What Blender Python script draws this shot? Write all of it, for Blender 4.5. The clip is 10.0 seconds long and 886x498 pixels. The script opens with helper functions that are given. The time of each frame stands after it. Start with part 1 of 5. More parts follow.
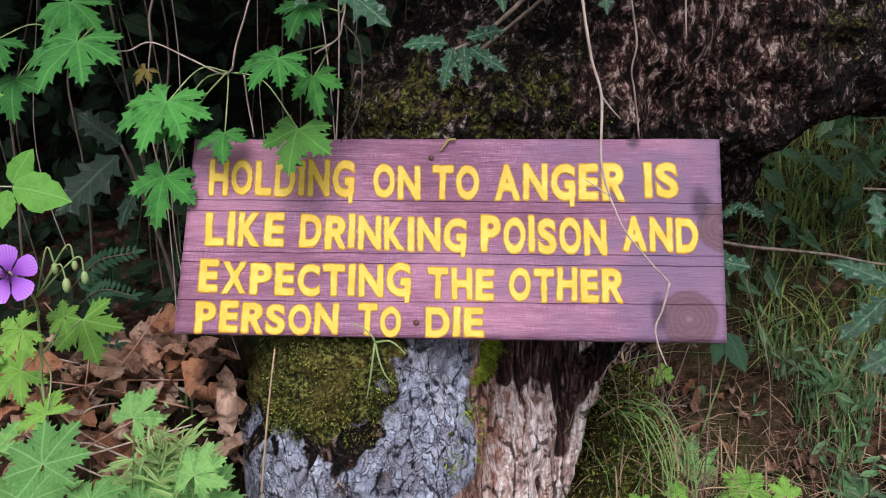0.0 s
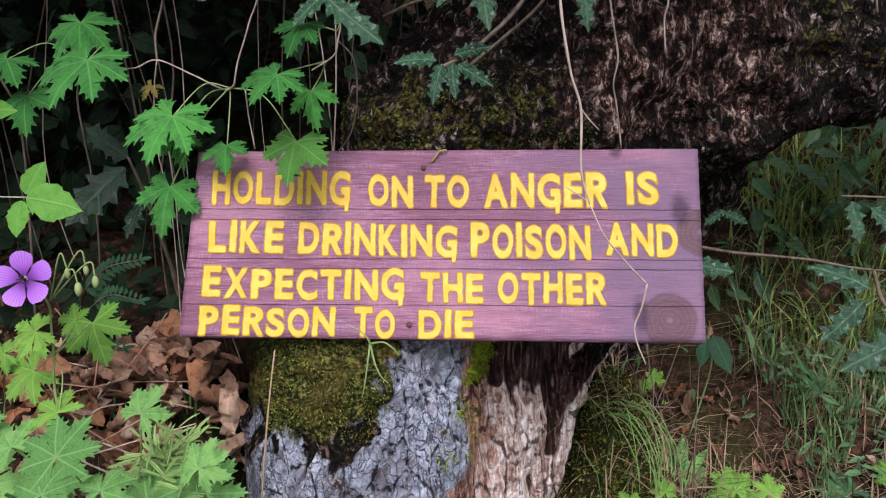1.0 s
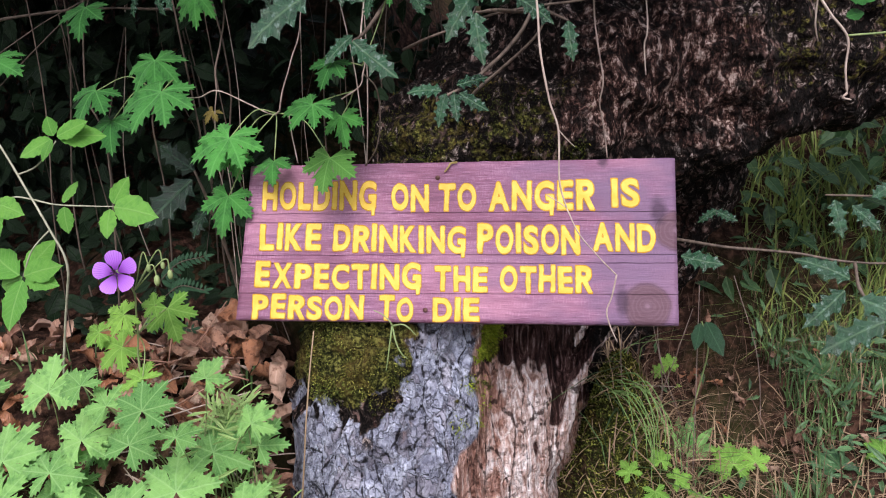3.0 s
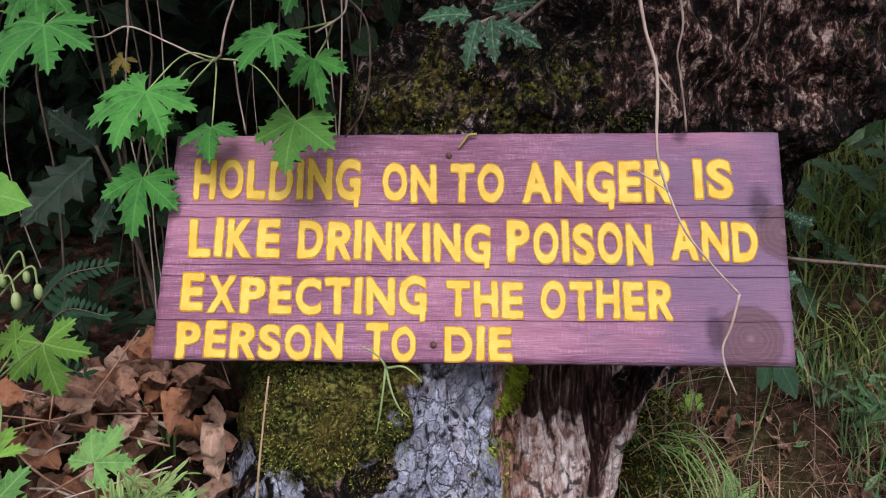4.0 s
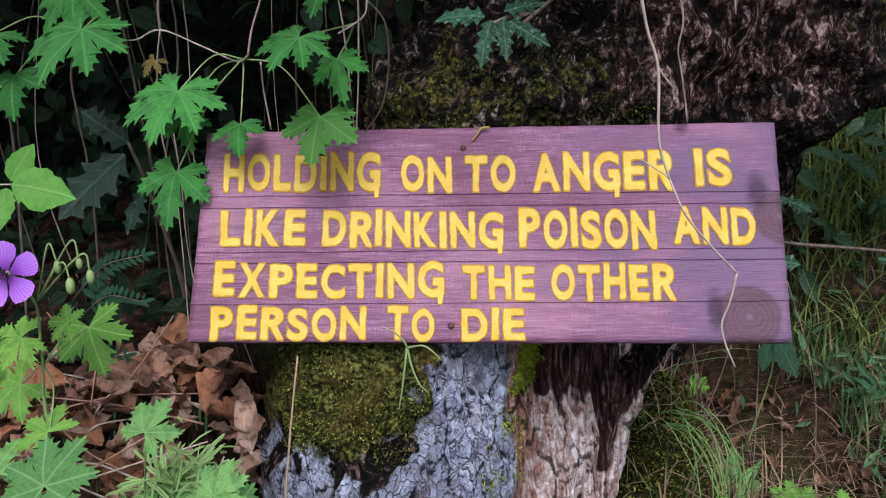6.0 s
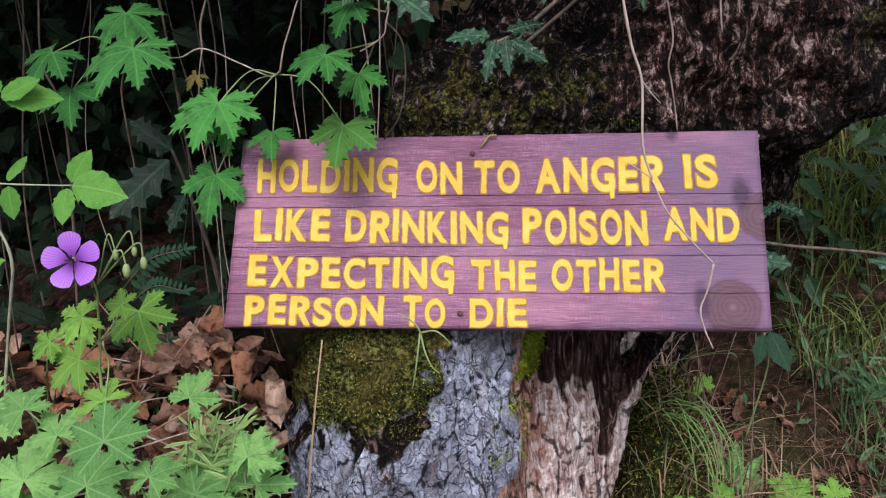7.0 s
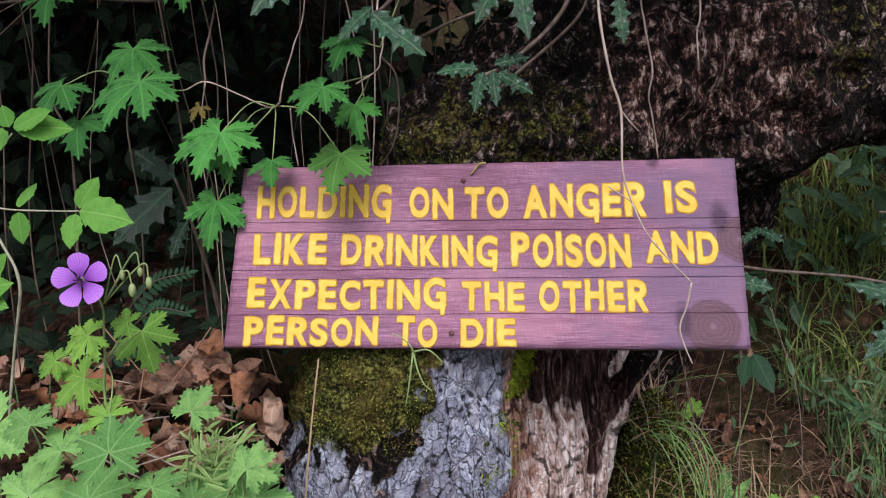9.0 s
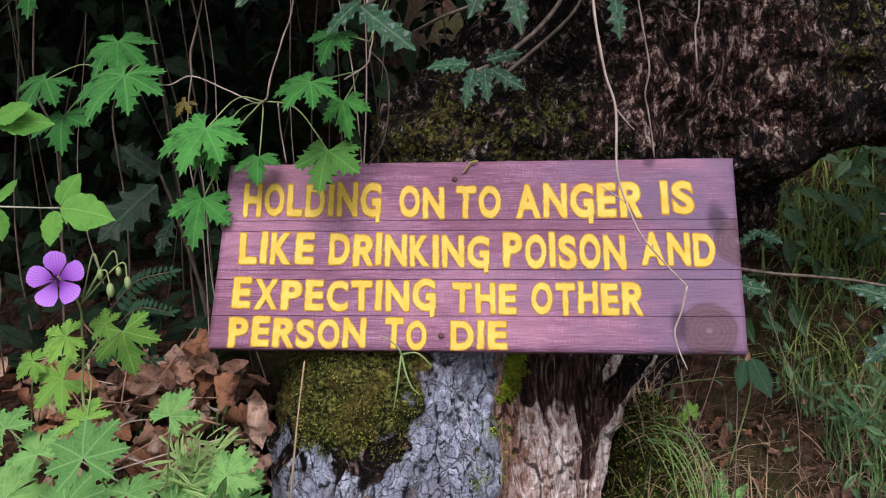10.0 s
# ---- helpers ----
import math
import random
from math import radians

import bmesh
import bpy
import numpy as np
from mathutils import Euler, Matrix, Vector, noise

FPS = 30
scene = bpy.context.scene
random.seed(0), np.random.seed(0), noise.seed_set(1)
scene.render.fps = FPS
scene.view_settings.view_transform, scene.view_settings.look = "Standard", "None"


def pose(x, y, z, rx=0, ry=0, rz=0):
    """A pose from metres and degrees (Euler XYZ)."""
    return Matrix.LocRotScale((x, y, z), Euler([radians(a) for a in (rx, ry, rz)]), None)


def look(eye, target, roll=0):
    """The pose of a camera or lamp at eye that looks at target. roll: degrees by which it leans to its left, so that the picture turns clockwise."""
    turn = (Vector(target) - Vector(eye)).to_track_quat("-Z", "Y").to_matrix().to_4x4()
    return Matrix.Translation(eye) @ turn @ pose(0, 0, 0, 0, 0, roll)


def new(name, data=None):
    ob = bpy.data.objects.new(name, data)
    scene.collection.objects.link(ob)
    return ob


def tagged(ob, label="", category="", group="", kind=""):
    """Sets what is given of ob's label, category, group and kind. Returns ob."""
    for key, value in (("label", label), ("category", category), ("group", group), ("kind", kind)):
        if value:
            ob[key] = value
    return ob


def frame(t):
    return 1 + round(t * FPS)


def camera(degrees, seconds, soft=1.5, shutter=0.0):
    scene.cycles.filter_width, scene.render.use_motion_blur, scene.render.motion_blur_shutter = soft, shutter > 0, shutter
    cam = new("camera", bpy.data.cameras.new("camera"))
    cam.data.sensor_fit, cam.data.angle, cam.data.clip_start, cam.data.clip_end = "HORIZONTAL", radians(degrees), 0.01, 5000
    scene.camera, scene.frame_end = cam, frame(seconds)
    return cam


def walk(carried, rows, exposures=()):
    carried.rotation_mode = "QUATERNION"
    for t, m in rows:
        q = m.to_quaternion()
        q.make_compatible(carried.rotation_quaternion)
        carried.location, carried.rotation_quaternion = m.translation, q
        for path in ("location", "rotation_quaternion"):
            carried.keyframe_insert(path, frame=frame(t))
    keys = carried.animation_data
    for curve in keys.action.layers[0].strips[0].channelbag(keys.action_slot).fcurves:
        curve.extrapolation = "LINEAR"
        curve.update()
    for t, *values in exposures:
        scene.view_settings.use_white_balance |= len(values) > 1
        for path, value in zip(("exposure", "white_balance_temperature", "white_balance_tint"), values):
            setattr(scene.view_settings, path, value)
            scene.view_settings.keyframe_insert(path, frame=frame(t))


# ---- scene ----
cam = camera(60.3, 10.0, soft=1.1)
PATH = [
    (0, (0.044, -0.008, 0.968), (-0.057, 1.953, 0.588), -0.8),
    (0.5, (0.039, 0.0, 0.961), (-0.061, 1.967, 0.615), -0.8),
    (1, (0.058, -0.05, 0.969), (-0.048, 1.916, 0.619), -1.1),
    (1.5, (0.132, -0.176, 0.998), (-0.072, 1.782, 0.646), -2.4),
    (2, (0.209, -0.313, 1.016), (-0.121, 1.628, 0.665), -2.6),
    (2.5, (0.222, -0.36, 1.021), (-0.159, 1.573, 0.674), -2.2),
    (2.7, (0.193, -0.312, 1.015), (-0.145, 1.626, 0.653), -2.1),
    (3.8, (0.026, 0.052, 0.944), (-0.095, 2.022, 0.622), -2.0),
    (4, (0.016, 0.1, 0.932), (-0.078, 2.073, 0.619), -1.1),
    (4.5, (0.008, 0.159, 0.928), (-0.053, 2.129, 0.594), -1.2),
    (5, (0.007, 0.148, 0.929), (-0.061, 2.117, 0.587), -1.4),
    (5.5, (0.008, 0.104, 0.936), (-0.082, 2.074, 0.606), -2.0),
    (6, (0.008, 0.052, 0.932), (-0.102, 2.022, 0.605), -1.8),
    (6.2, (0.007, 0.032, 0.931), (-0.121, 1.998, 0.589), -1.5),
    (7.3, (0.033, -0.042, 0.916), (-0.146, 1.933, 0.657), -1.9),
    (7.5, (0.032, -0.043, 0.91), (-0.136, 1.935, 0.669), -1.6),
    (8, (0.038, -0.047, 0.912), (-0.119, 1.936, 0.704), -1.8),
    (8.5, (0.041, -0.063, 0.913), (-0.121, 1.921, 0.713), -1.5),
    (9, (0.036, -0.07, 0.916), (-0.126, 1.913, 0.716), -1.9),
    (9.5, (0.035, -0.058, 0.911), (-0.138, 1.924, 0.7), -1.6),
    (10, (0.045, -0.047, 0.916), (-0.116, 1.936, 0.711), -1.5),
]
walk(cam, [(t, look(eye, target, roll)) for t, eye, target, roll in PATH],
     [(0, 0.74, 6450, 16), (1, 0.74, 6500, 15), (1.5, 0.78, 6550, 14), (2, 0.90, 6500, 18), (2.5, 1.0, 6550, 20), (4, 0.60, 6550, 20), (5, 0.57, 6250, 17), (6, 0.58, 6050, 15), (7.5, 0.64, 6500, 18), (10, 0.60, 6500, 18)])

# ---- world and light ----
world = bpy.data.worlds.new("sky")
scene.world = world
world.use_nodes = True
wn, wl = world.node_tree.nodes, world.node_tree.links
sky = wn.new("ShaderNodeTexSky")
sky.sky_type, sky.sun_disc = "NISHITA", False
sky.sun_elevation, sky.sun_rotation = radians(47), radians(176)
grey = wn.new("ShaderNodeHueSaturation")
grey.inputs["Saturation"].default_value = 0.45
wl.new(sky.outputs[0], grey.inputs["Color"])
wl.new(grey.outputs[0], wn["Background"].inputs["Color"])
wn["Background"].inputs["Strength"].default_value = 0.13

sun = new("sun", bpy.data.lights.new("sun", "SUN"))
sun.data.energy, sun.data.angle, sun.data.color = 3.1, radians(38), (1.0, 0.97, 0.95)
sun.matrix_world = look((0.15, -1.2, 2.95), (0, 0.9, 0.7))


# ---- materials ----
class Nodes:
    """A small builder for node materials."""

    def __init__(self, name, roughness=0.7, specular=0.3):
        self.material = bpy.data.materials.new(name)
        self.material.use_nodes = True
        self.tree = self.material.node_tree
        self.shader = self.tree.nodes["Principled BSDF"]
        self.shader.inputs["Roughness"].default_value = roughness
        self.shader.inputs["Specular IOR Level"].default_value = specular

    def add(self, kind, **values):
        node = self.tree.nodes.new(kind)
        for key, value in values.items():
            node.inputs[key.replace("_", " ")].default_value = value
        return node

    def link(self, a, b):
        self.tree.links.new(a, b)

    def coords(self, scale=(1, 1, 1), kind="Object"):
        tc, mp = self.add("ShaderNodeTexCoord"), self.add("ShaderNodeMapping", Scale=scale)
        self.link(tc.outputs[kind], mp.inputs["Vector"])
        return mp.outputs[0]

    def noise(self, vector, scale, detail=4.0, rough=0.6, twist=0.0):
        n = self.add("ShaderNodeTexNoise", Scale=scale, Detail=detail, Roughness=rough, Distortion=twist)
        self.link(vector, n.inputs["Vector"])
        return n.outputs["Fac"]

    def cracks(self, vector, scale, random_=1.0):
        n = self.add("ShaderNodeTexVoronoi", Scale=scale, Randomness=random_)
        n.feature = "DISTANCE_TO_EDGE"
        self.link(vector, n.inputs["Vector"])
        return n.outputs["Distance"]

    def ramp(self, value, *stops):
        n = self.add("ShaderNodeValToRGB")
        while len(n.color_ramp.elements) < len(stops):
            n.color_ramp.elements.new(0.5)
        for e, (at, colour) in zip(n.color_ramp.elements, stops):
            e.position = at
            e.color = (*colour, 1) if isinstance(colour, tuple) else (colour, colour, colour, 1)
        self.link(value, n.inputs[0])
        return n.outputs[0]

    def mix(self, fac, a, b):
        n = self.add("ShaderNodeMix")
        n.data_type = "RGBA"
        for value, socket in ((fac, n.inputs[0]), (a, n.inputs[6]), (b, n.inputs[7])):
            if isinstance(value, tuple):
                socket.default_value = (*value, 1)
            elif isinstance(value, float):
                socket.default_value = value
            else:
                self.link(value, socket)
        return n.outputs[2]

    def math(self, op, a, b=0.0, clamp=False):
        n = self.add("ShaderNodeMath")
        n.operation, n.use_clamp = op, clamp
        for value, socket in ((a, n.inputs[0]), (b, n.inputs[1])):
            if isinstance(value, (int, float)):
                socket.default_value = value
            else:
                self.link(value, socket)
        return n.outputs[0]

    def attribute(self, name):
        n = self.add("ShaderNodeAttribute")
        n.attribute_name = name
        return n.outputs["Fac"]

    def rand(self):
        return self.add("ShaderNodeObjectInfo").outputs["Random"]

    def island(self):
        return self.add("ShaderNodeNewGeometry").outputs["Random Per Island"]

    def colour(self, socket):
        self.link(socket, self.shader.inputs["Base Color"])
        return socket

    def bump(self, height, strength=0.5, distance=0.003):
        n = self.add("ShaderNodeBump", Strength=strength, Distance=distance)
        self.link(height, n.inputs["Height"])
        self.link(n.outputs[0], self.shader.inputs["Normal"])

    def translucent(self, colour, amount):
        """Lets part of the light through, as a thin leaf does."""
        t, m = self.add("ShaderNodeBsdfTranslucent"), self.add("ShaderNodeMixShader", Fac=amount)
        self.link(colour, t.inputs["Color"])
        self.link(self.shader.outputs[0], m.inputs[1])
        self.link(t.outputs[0], m.inputs[2])
        self.link(m.outputs[0], self.tree.nodes["Material Output"].inputs["Surface"])


def leaf_material(name, dark, light, vein, rough=0.5, spec=0.3, through_=0.3, islands=False, side_veins=9.0, edge=None):
    n = Nodes(name, rough, spec)
    pos = n.coords(kind="UV")
    sep = n.add("ShaderNodeSeparateXYZ")
    n.link(pos, sep.inputs[0])
    across, along = n.math("ABSOLUTE", sep.outputs[0]), sep.outputs[1]
    rnd = n.island() if islands else n.rand()
    base = n.mix(n.ramp(rnd, (0.0, 0.0), (1.0, 1.0)), dark, light)
    blotch = n.noise(n.coords((1, 1, 1)), 70.0)
    base = n.mix(n.ramp(blotch, (0.35, 0.0), (0.75, 0.55)), base, light)
    shade = n.noise(n.coords((1, 1, 1)), 3.0, 3.0)
    base = n.mix(n.ramp(shade, (0.36, 0.65), (0.52, 0.0)), base, dark)
    mid = n.math("SUBTRACT", 1.0, n.math("MULTIPLY", across, 38.0), True)
    ribs = n.math("FRACT", n.math("MULTIPLY", n.math("SUBTRACT", along, across), side_veins))
    ribs = n.math("SUBTRACT", 1.0, n.math("MULTIPLY", n.math("ABSOLUTE", n.math("SUBTRACT", ribs, 0.5)), 7.0), True)
    lines = n.math("MAXIMUM", mid, n.math("MULTIPLY", ribs, 0.4))
    base = n.mix(n.math("MULTIPLY", lines, 0.55), base, vein)
    if edge:
        base = n.mix(n.ramp(n.noise(n.coords((1, 1, 1)), 7.0, 5.0), (0.54, 0.0), (0.66, 0.85)), base, edge)
    n.colour(base)
    n.bump(n.math("ADD", n.math("MULTIPLY", lines, -0.55), n.math("MULTIPLY", blotch, 1.4)), 0.8, 0.003)
    if through_:
        n.translucent(base, through_)
    return n.material


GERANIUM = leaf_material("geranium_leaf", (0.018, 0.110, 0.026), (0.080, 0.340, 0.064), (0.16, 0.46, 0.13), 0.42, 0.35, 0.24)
GERANIUM_MID = leaf_material("half_lit_geranium_leaf", (0.060, 0.210, 0.040), (0.180, 0.440, 0.085), (0.24, 0.52, 0.15), 0.42, 0.35, 0.26)
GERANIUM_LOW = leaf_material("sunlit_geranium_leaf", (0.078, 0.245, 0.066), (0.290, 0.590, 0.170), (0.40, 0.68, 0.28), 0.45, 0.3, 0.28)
GERANIUM_LIT = leaf_material("lit_geranium_leaf", (0.110, 0.290, 0.045), (0.330, 0.640, 0.110), (0.42, 0.70, 0.20), 0.45, 0.3, 0.30)
BRAMBLE = leaf_material("bramble_leaf", (0.075, 0.27, 0.040), (0.175, 0.45, 0.075), (0.28, 0.52, 0.16), 0.42, 0.4, 0.28, side_veins=8.0)
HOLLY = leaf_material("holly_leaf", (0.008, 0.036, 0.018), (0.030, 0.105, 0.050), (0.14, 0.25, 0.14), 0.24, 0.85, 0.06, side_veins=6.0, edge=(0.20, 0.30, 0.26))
HOLLY_SHADED = leaf_material("shaded_holly_leaf", (0.005, 0.020, 0.011), (0.016, 0.048, 0.025), (0.06, 0.12, 0.07), 0.22, 0.8, 0.04, side_veins=6.0)
HOLLY_DIM = leaf_material("dark_glossy_leaf", (0.012, 0.045, 0.022), (0.035, 0.10, 0.05), (0.07, 0.15, 0.08), 0.3, 0.5, 0.08, side_veins=6.0)
DARK_HERB = leaf_material("dark_herb_leaf", (0.020, 0.070, 0.030), (0.080, 0.20, 0.080), (0.13, 0.27, 0.12), 0.4, 0.45, 0.15, side_veins=5.0)
HERB = leaf_material("herb_leaf", (0.010, 0.034, 0.018), (0.10, 0.22, 0.09), (0.18, 0.30, 0.13), 0.45, 0.4, 0.25, islands=True, side_veins=4.0)
SHRUB_SHADED = leaf_material("shaded_shrub_leaf", (0.002, 0.006, 0.003), (0.010, 0.024, 0.010), (0.015, 0.036, 0.014), 0.6, 0.12, 0.08, islands=True, side_veins=5.0)
GRASS = leaf_material("grass_blade", (0.010, 0.030, 0.012), (0.19, 0.34, 0.12), (0.22, 0.36, 0.14), 0.5, 0.2, 0.25, islands=True, side_veins=0.5)
LIT_GRASS = leaf_material("lit_slope_grass", (0.07, 0.13, 0.025), (0.46, 0.56, 0.17), (0.50, 0.60, 0.22), 0.5, 0.3, 0.35, islands=True, side_veins=0.5)
STRAW = leaf_material("dry_grass", (0.17, 0.11, 0.065), (0.42, 0.31, 0.20), (0.42, 0.31, 0.20), 0.7, 0.2, 0.15, islands=True, side_veins=0.5)
DEAD = leaf_material("dead_leaf", (0.080, 0.034, 0.022), (0.50, 0.28, 0.19), (0.55, 0.34, 0.25), 0.42, 0.4, 0.12, side_veins=7.0, edge=(0.07, 0.028, 0.017))
DEAD_PALE = leaf_material("pale_dead_leaf", (0.34, 0.20, 0.14), (0.62, 0.44, 0.34), (0.66, 0.48, 0.38), 0.5, 0.35, 0.15, side_veins=7.0, edge=(0.20, 0.10, 0.065))
DEAD_RED = leaf_material("orange_dead_leaf", (0.16, 0.060, 0.032), (0.44, 0.20, 0.105), (0.46, 0.22, 0.12), 0.4, 0.45, 0.12, side_veins=7.0, edge=(0.09, 0.03, 0.015))
BROWN_STEM = leaf_material("brown_dead_stem", (0.036, 0.019, 0.014), (0.19, 0.115, 0.082), (0.19, 0.115, 0.082), 0.7, 0.2, 0.1, islands=True, side_veins=0.5)
SEDUM = leaf_material("pale_needle_leaf", (0.15, 0.28, 0.07), (0.36, 0.50, 0.20), (0.36, 0.50, 0.20), 0.5, 0.3, 0.25, islands=True, side_veins=0.5)
YELLOWED = leaf_material("yellowed_leaf", (0.20, 0.16, 0.04), (0.34, 0.27, 0.08), (0.48, 0.40, 0.14), 0.6, 0.25, 0.3)


def stem_material(name, a, b, rough=0.6):
    n = Nodes(name, rough, 0.25)
    pos = n.coords((1, 1, 0.35))
    f = n.noise(pos, 120.0)
    n.colour(n.mix(n.ramp(f, (0.3, 0.0), (0.7, 1.0)), a, b))
    n.bump(f, 0.5, 0.001)
    return n.material


VINE = stem_material("dry_vine", (0.20, 0.15, 0.125), (0.42, 0.35, 0.30))
VINE_DARK = stem_material("dark_dry_vine", (0.09, 0.065, 0.055), (0.26, 0.20, 0.17))
TWIG = stem_material("grey_brown_twig", (0.040, 0.030, 0.024), (0.13, 0.10, 0.078))
GREEN_STEM = stem_material("green_stem", (0.11, 0.17, 0.06), (0.24, 0.30, 0.13))
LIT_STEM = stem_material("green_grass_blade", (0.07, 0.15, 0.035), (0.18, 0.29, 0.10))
PALE_STEM = stem_material("pale_bramble_stem", (0.16, 0.17, 0.115), (0.34, 0.34, 0.26))
RED_STEM = stem_material("reddish_stem", (0.17, 0.085, 0.06), (0.29, 0.17, 0.12))


def bark_material():
    n = Nodes("old_bark", 0.85, 0.10)
    pos = n.coords()
    tall = n.coords((1.15, 1.15, 0.75))
    nz = n.add("ShaderNodeTexNoise", Scale=40.0, Detail=4.0)
    n.link(tall, nz.inputs["Vector"])
    mid = n.add("ShaderNodeVectorMath")
    mid.operation = "SUBTRACT"
    mid.inputs[1].default_value = (0.5, 0.5, 0.5)
    n.link(nz.outputs["Color"], mid.inputs[0])
    sc = n.add("ShaderNodeVectorMath")
    sc.operation = "SCALE"
    sc.inputs["Scale"].default_value = 0.055
    n.link(mid.outputs[0], sc.inputs[0])
    warp = n.add("ShaderNodeVectorMath")
    warp.operation = "ADD"
    n.link(tall, warp.inputs[0])
    n.link(sc.outputs[0], warp.inputs[1])
    plates, fine = n.cracks(warp.outputs[0], 58.0), n.cracks(warp.outputs[0], 150.0)
    broad, grain, speck = n.noise(pos, 14.0), n.noise(pos, 90.0), n.noise(pos, 320.0, 3.0)
    flake = n.noise(n.coords((1, 1, 0.7)), 62.0, 8.0, 0.78, 0.8)
    # old dark bark with pale torn flakes
    dark = n.ramp(flake, (0.45, (0.002, 0.0016, 0.0014)), (0.52, (0.010, 0.007, 0.006)), (0.565, (0.050, 0.033, 0.028)), (0.61, (0.36, 0.30, 0.275)))
    dark = n.mix(n.ramp(broad, (0.55, 0.0), (0.68, 0.6)), dark, n.mix(n.ramp(grain, (0.4, 0.0), (0.6, 1.0)), (0.006, 0.003, 0.0025), (0.085, 0.036, 0.028)))
    dark = n.mix(n.ramp(speck, (0.64, 0.0), (0.74, 0.35)), dark, (0.22, 0.20, 0.18))
    torn = n.cracks(warp.outputs[0], 44.0)
    dark = n.mix(n.ramp(torn, (0.0, 0.9), (0.16, 0.0)), dark, (0.003, 0.0022, 0.002))
    dark = n.mix(n.math("MULTIPLY", n.ramp(torn, (0.20, 0.0), (0.34, 0.8)), n.ramp(n.noise(pos, 30.0, 5.0), (0.48, 0.0), (0.60, 1.0))), dark, (0.20, 0.125, 0.11))
    peel = n.noise(n.coords((1, 1, 0.5)), 75.0, 8.0, 0.78, 0.3)
    peeled = n.ramp(peel, (0.44, (0.003, 0.002, 0.002)), (0.50, (0.026, 0.012, 0.010)), (0.55, (0.15, 0.080, 0.064)), (0.60, (0.55, 0.43, 0.38)))
    raw = n.math("ADD", n.attribute("scar"), n.math("MULTIPLY", n.math("SUBTRACT", n.noise(pos, 26.0, 5.0), 0.5), 2.4))
    dark = n.mix(n.ramp(raw, (0.50, 0.0), (0.80, 0.9)), dark, peeled)
    # blue-grey lichened plates with dark fissures
    cell = n.add("ShaderNodeTexVoronoi", Scale=58.0)
    n.link(warp.outputs[0], cell.inputs["Vector"])
    tone = n.add("ShaderNodeSeparateXYZ")
    n.link(cell.outputs["Color"], tone.inputs[0])
    grey_ = n.mix(n.ramp(grain, (0.36, 0.0), (0.66, 1.0)), (0.27, 0.30, 0.41), (0.62, 0.68, 0.83))
    grey_ = n.mix(n.math("MULTIPLY", tone.outputs[0], 0.22), grey_, (0.17, 0.175, 0.205))
    grey_ = n.mix(n.math("MULTIPLY", n.ramp(tone.outputs[1], (0.7, 0.0), (0.8, 1.0)), 0.35), grey_, (0.22, 0.165, 0.165))
    grey_ = n.mix(n.ramp(speck, (0.60, 0.0), (0.72, 0.35)), grey_, (0.50, 0.54, 0.60))
    grey_ = n.mix(n.ramp(n.noise(pos, 20.0, 6.0), (0.54, 0.0), (0.66, 0.75)), grey_, (0.05, 0.048, 0.05))
    breaks = n.ramp(n.noise(pos, 30.0), (0.35, 0.0), (0.62, 0.8))
    grey_ = n.mix(n.math("MULTIPLY", n.ramp(fine, (0.0, 0.30), (0.10, 0.0)), breaks), grey_, (0.045, 0.043, 0.05))
    grey_ = n.mix(n.math("MULTIPLY", n.ramp(plates, (0.0, 0.85), (0.055, 0.0)), n.ramp(n.noise(pos, 17.0), (0.42, 0.05), (0.62, 0.9))), grey_, (0.016, 0.014, 0.017))
    meander = n.math("ABSOLUTE", n.math("SUBTRACT", n.noise(tall, 36.0, 6.0, 0.62, 0.4), 0.5))
    grey_ = n.mix(n.ramp(meander, (0.0, 0.7), (0.016, 0.0)), grey_, (0.014, 0.012, 0.014))
    grey_ = n.mix(n.ramp(n.noise(pos, 8.0, 5.0, 0.6), (0.50, 0.0), (0.64, 0.55)), grey_, (0.085, 0.082, 0.115))
    deep = n.cracks(n.coords((1, 1, 0.5)), 26.0)
    deep = n.math("ADD", deep, n.math("MULTIPLY", n.math("SUBTRACT", grain, 0.5), 0.22))
    grey_ = n.mix(n.ramp(deep, (0.0, 0.9), (0.035, 0.0)), grey_, (0.010, 0.009, 0.010))
    # bare torn wood, streaked along its fibres
    fibre = n.noise(n.coords((1, 1, 0.16)), 80.0, 7.0, 0.68, 1.2)
    wood = n.ramp(fibre, (0.32, (0.10, 0.050, 0.042)), (0.42, (0.40, 0.26, 0.22)), (0.51, (0.58, 0.46, 0.43)), (0.60, (0.84, 0.77, 0.77)))
    rot = n.ramp(fibre, (0.32, (0.040, 0.018, 0.014)), (0.44, (0.24, 0.12, 0.092)), (0.56, (0.44, 0.27, 0.22)), (0.66, (0.66, 0.54, 0.51)))
    core = n.math("ADD", n.attribute("core"), n.math("MULTIPLY", n.math("SUBTRACT", n.noise(n.coords((1, 1, 0.4)), 34.0, 5.0), 0.5), 2.2))
    wood = n.mix(n.ramp(core, (0.10, 0.0), (0.42, 1.0)), rot, wood)
    wood = n.mix(n.ramp(flake, (0.54, 0.0), (0.66, 0.6)), wood, (0.20, 0.105, 0.085))
    split = n.math("ADD", n.cracks(n.coords((1, 1, 0.20)), 30.0), n.math("MULTIPLY", n.math("SUBTRACT", grain, 0.5), 0.30))
    wood = n.mix(n.ramp(split, (0.0, 0.85), (0.04, 0.0)), wood, (0.020, 0.010, 0.008))
    wood = n.mix(n.ramp(grain, (0.34, 0.6), (0.44, 0.0)), wood, (0.06, 0.032, 0.026))
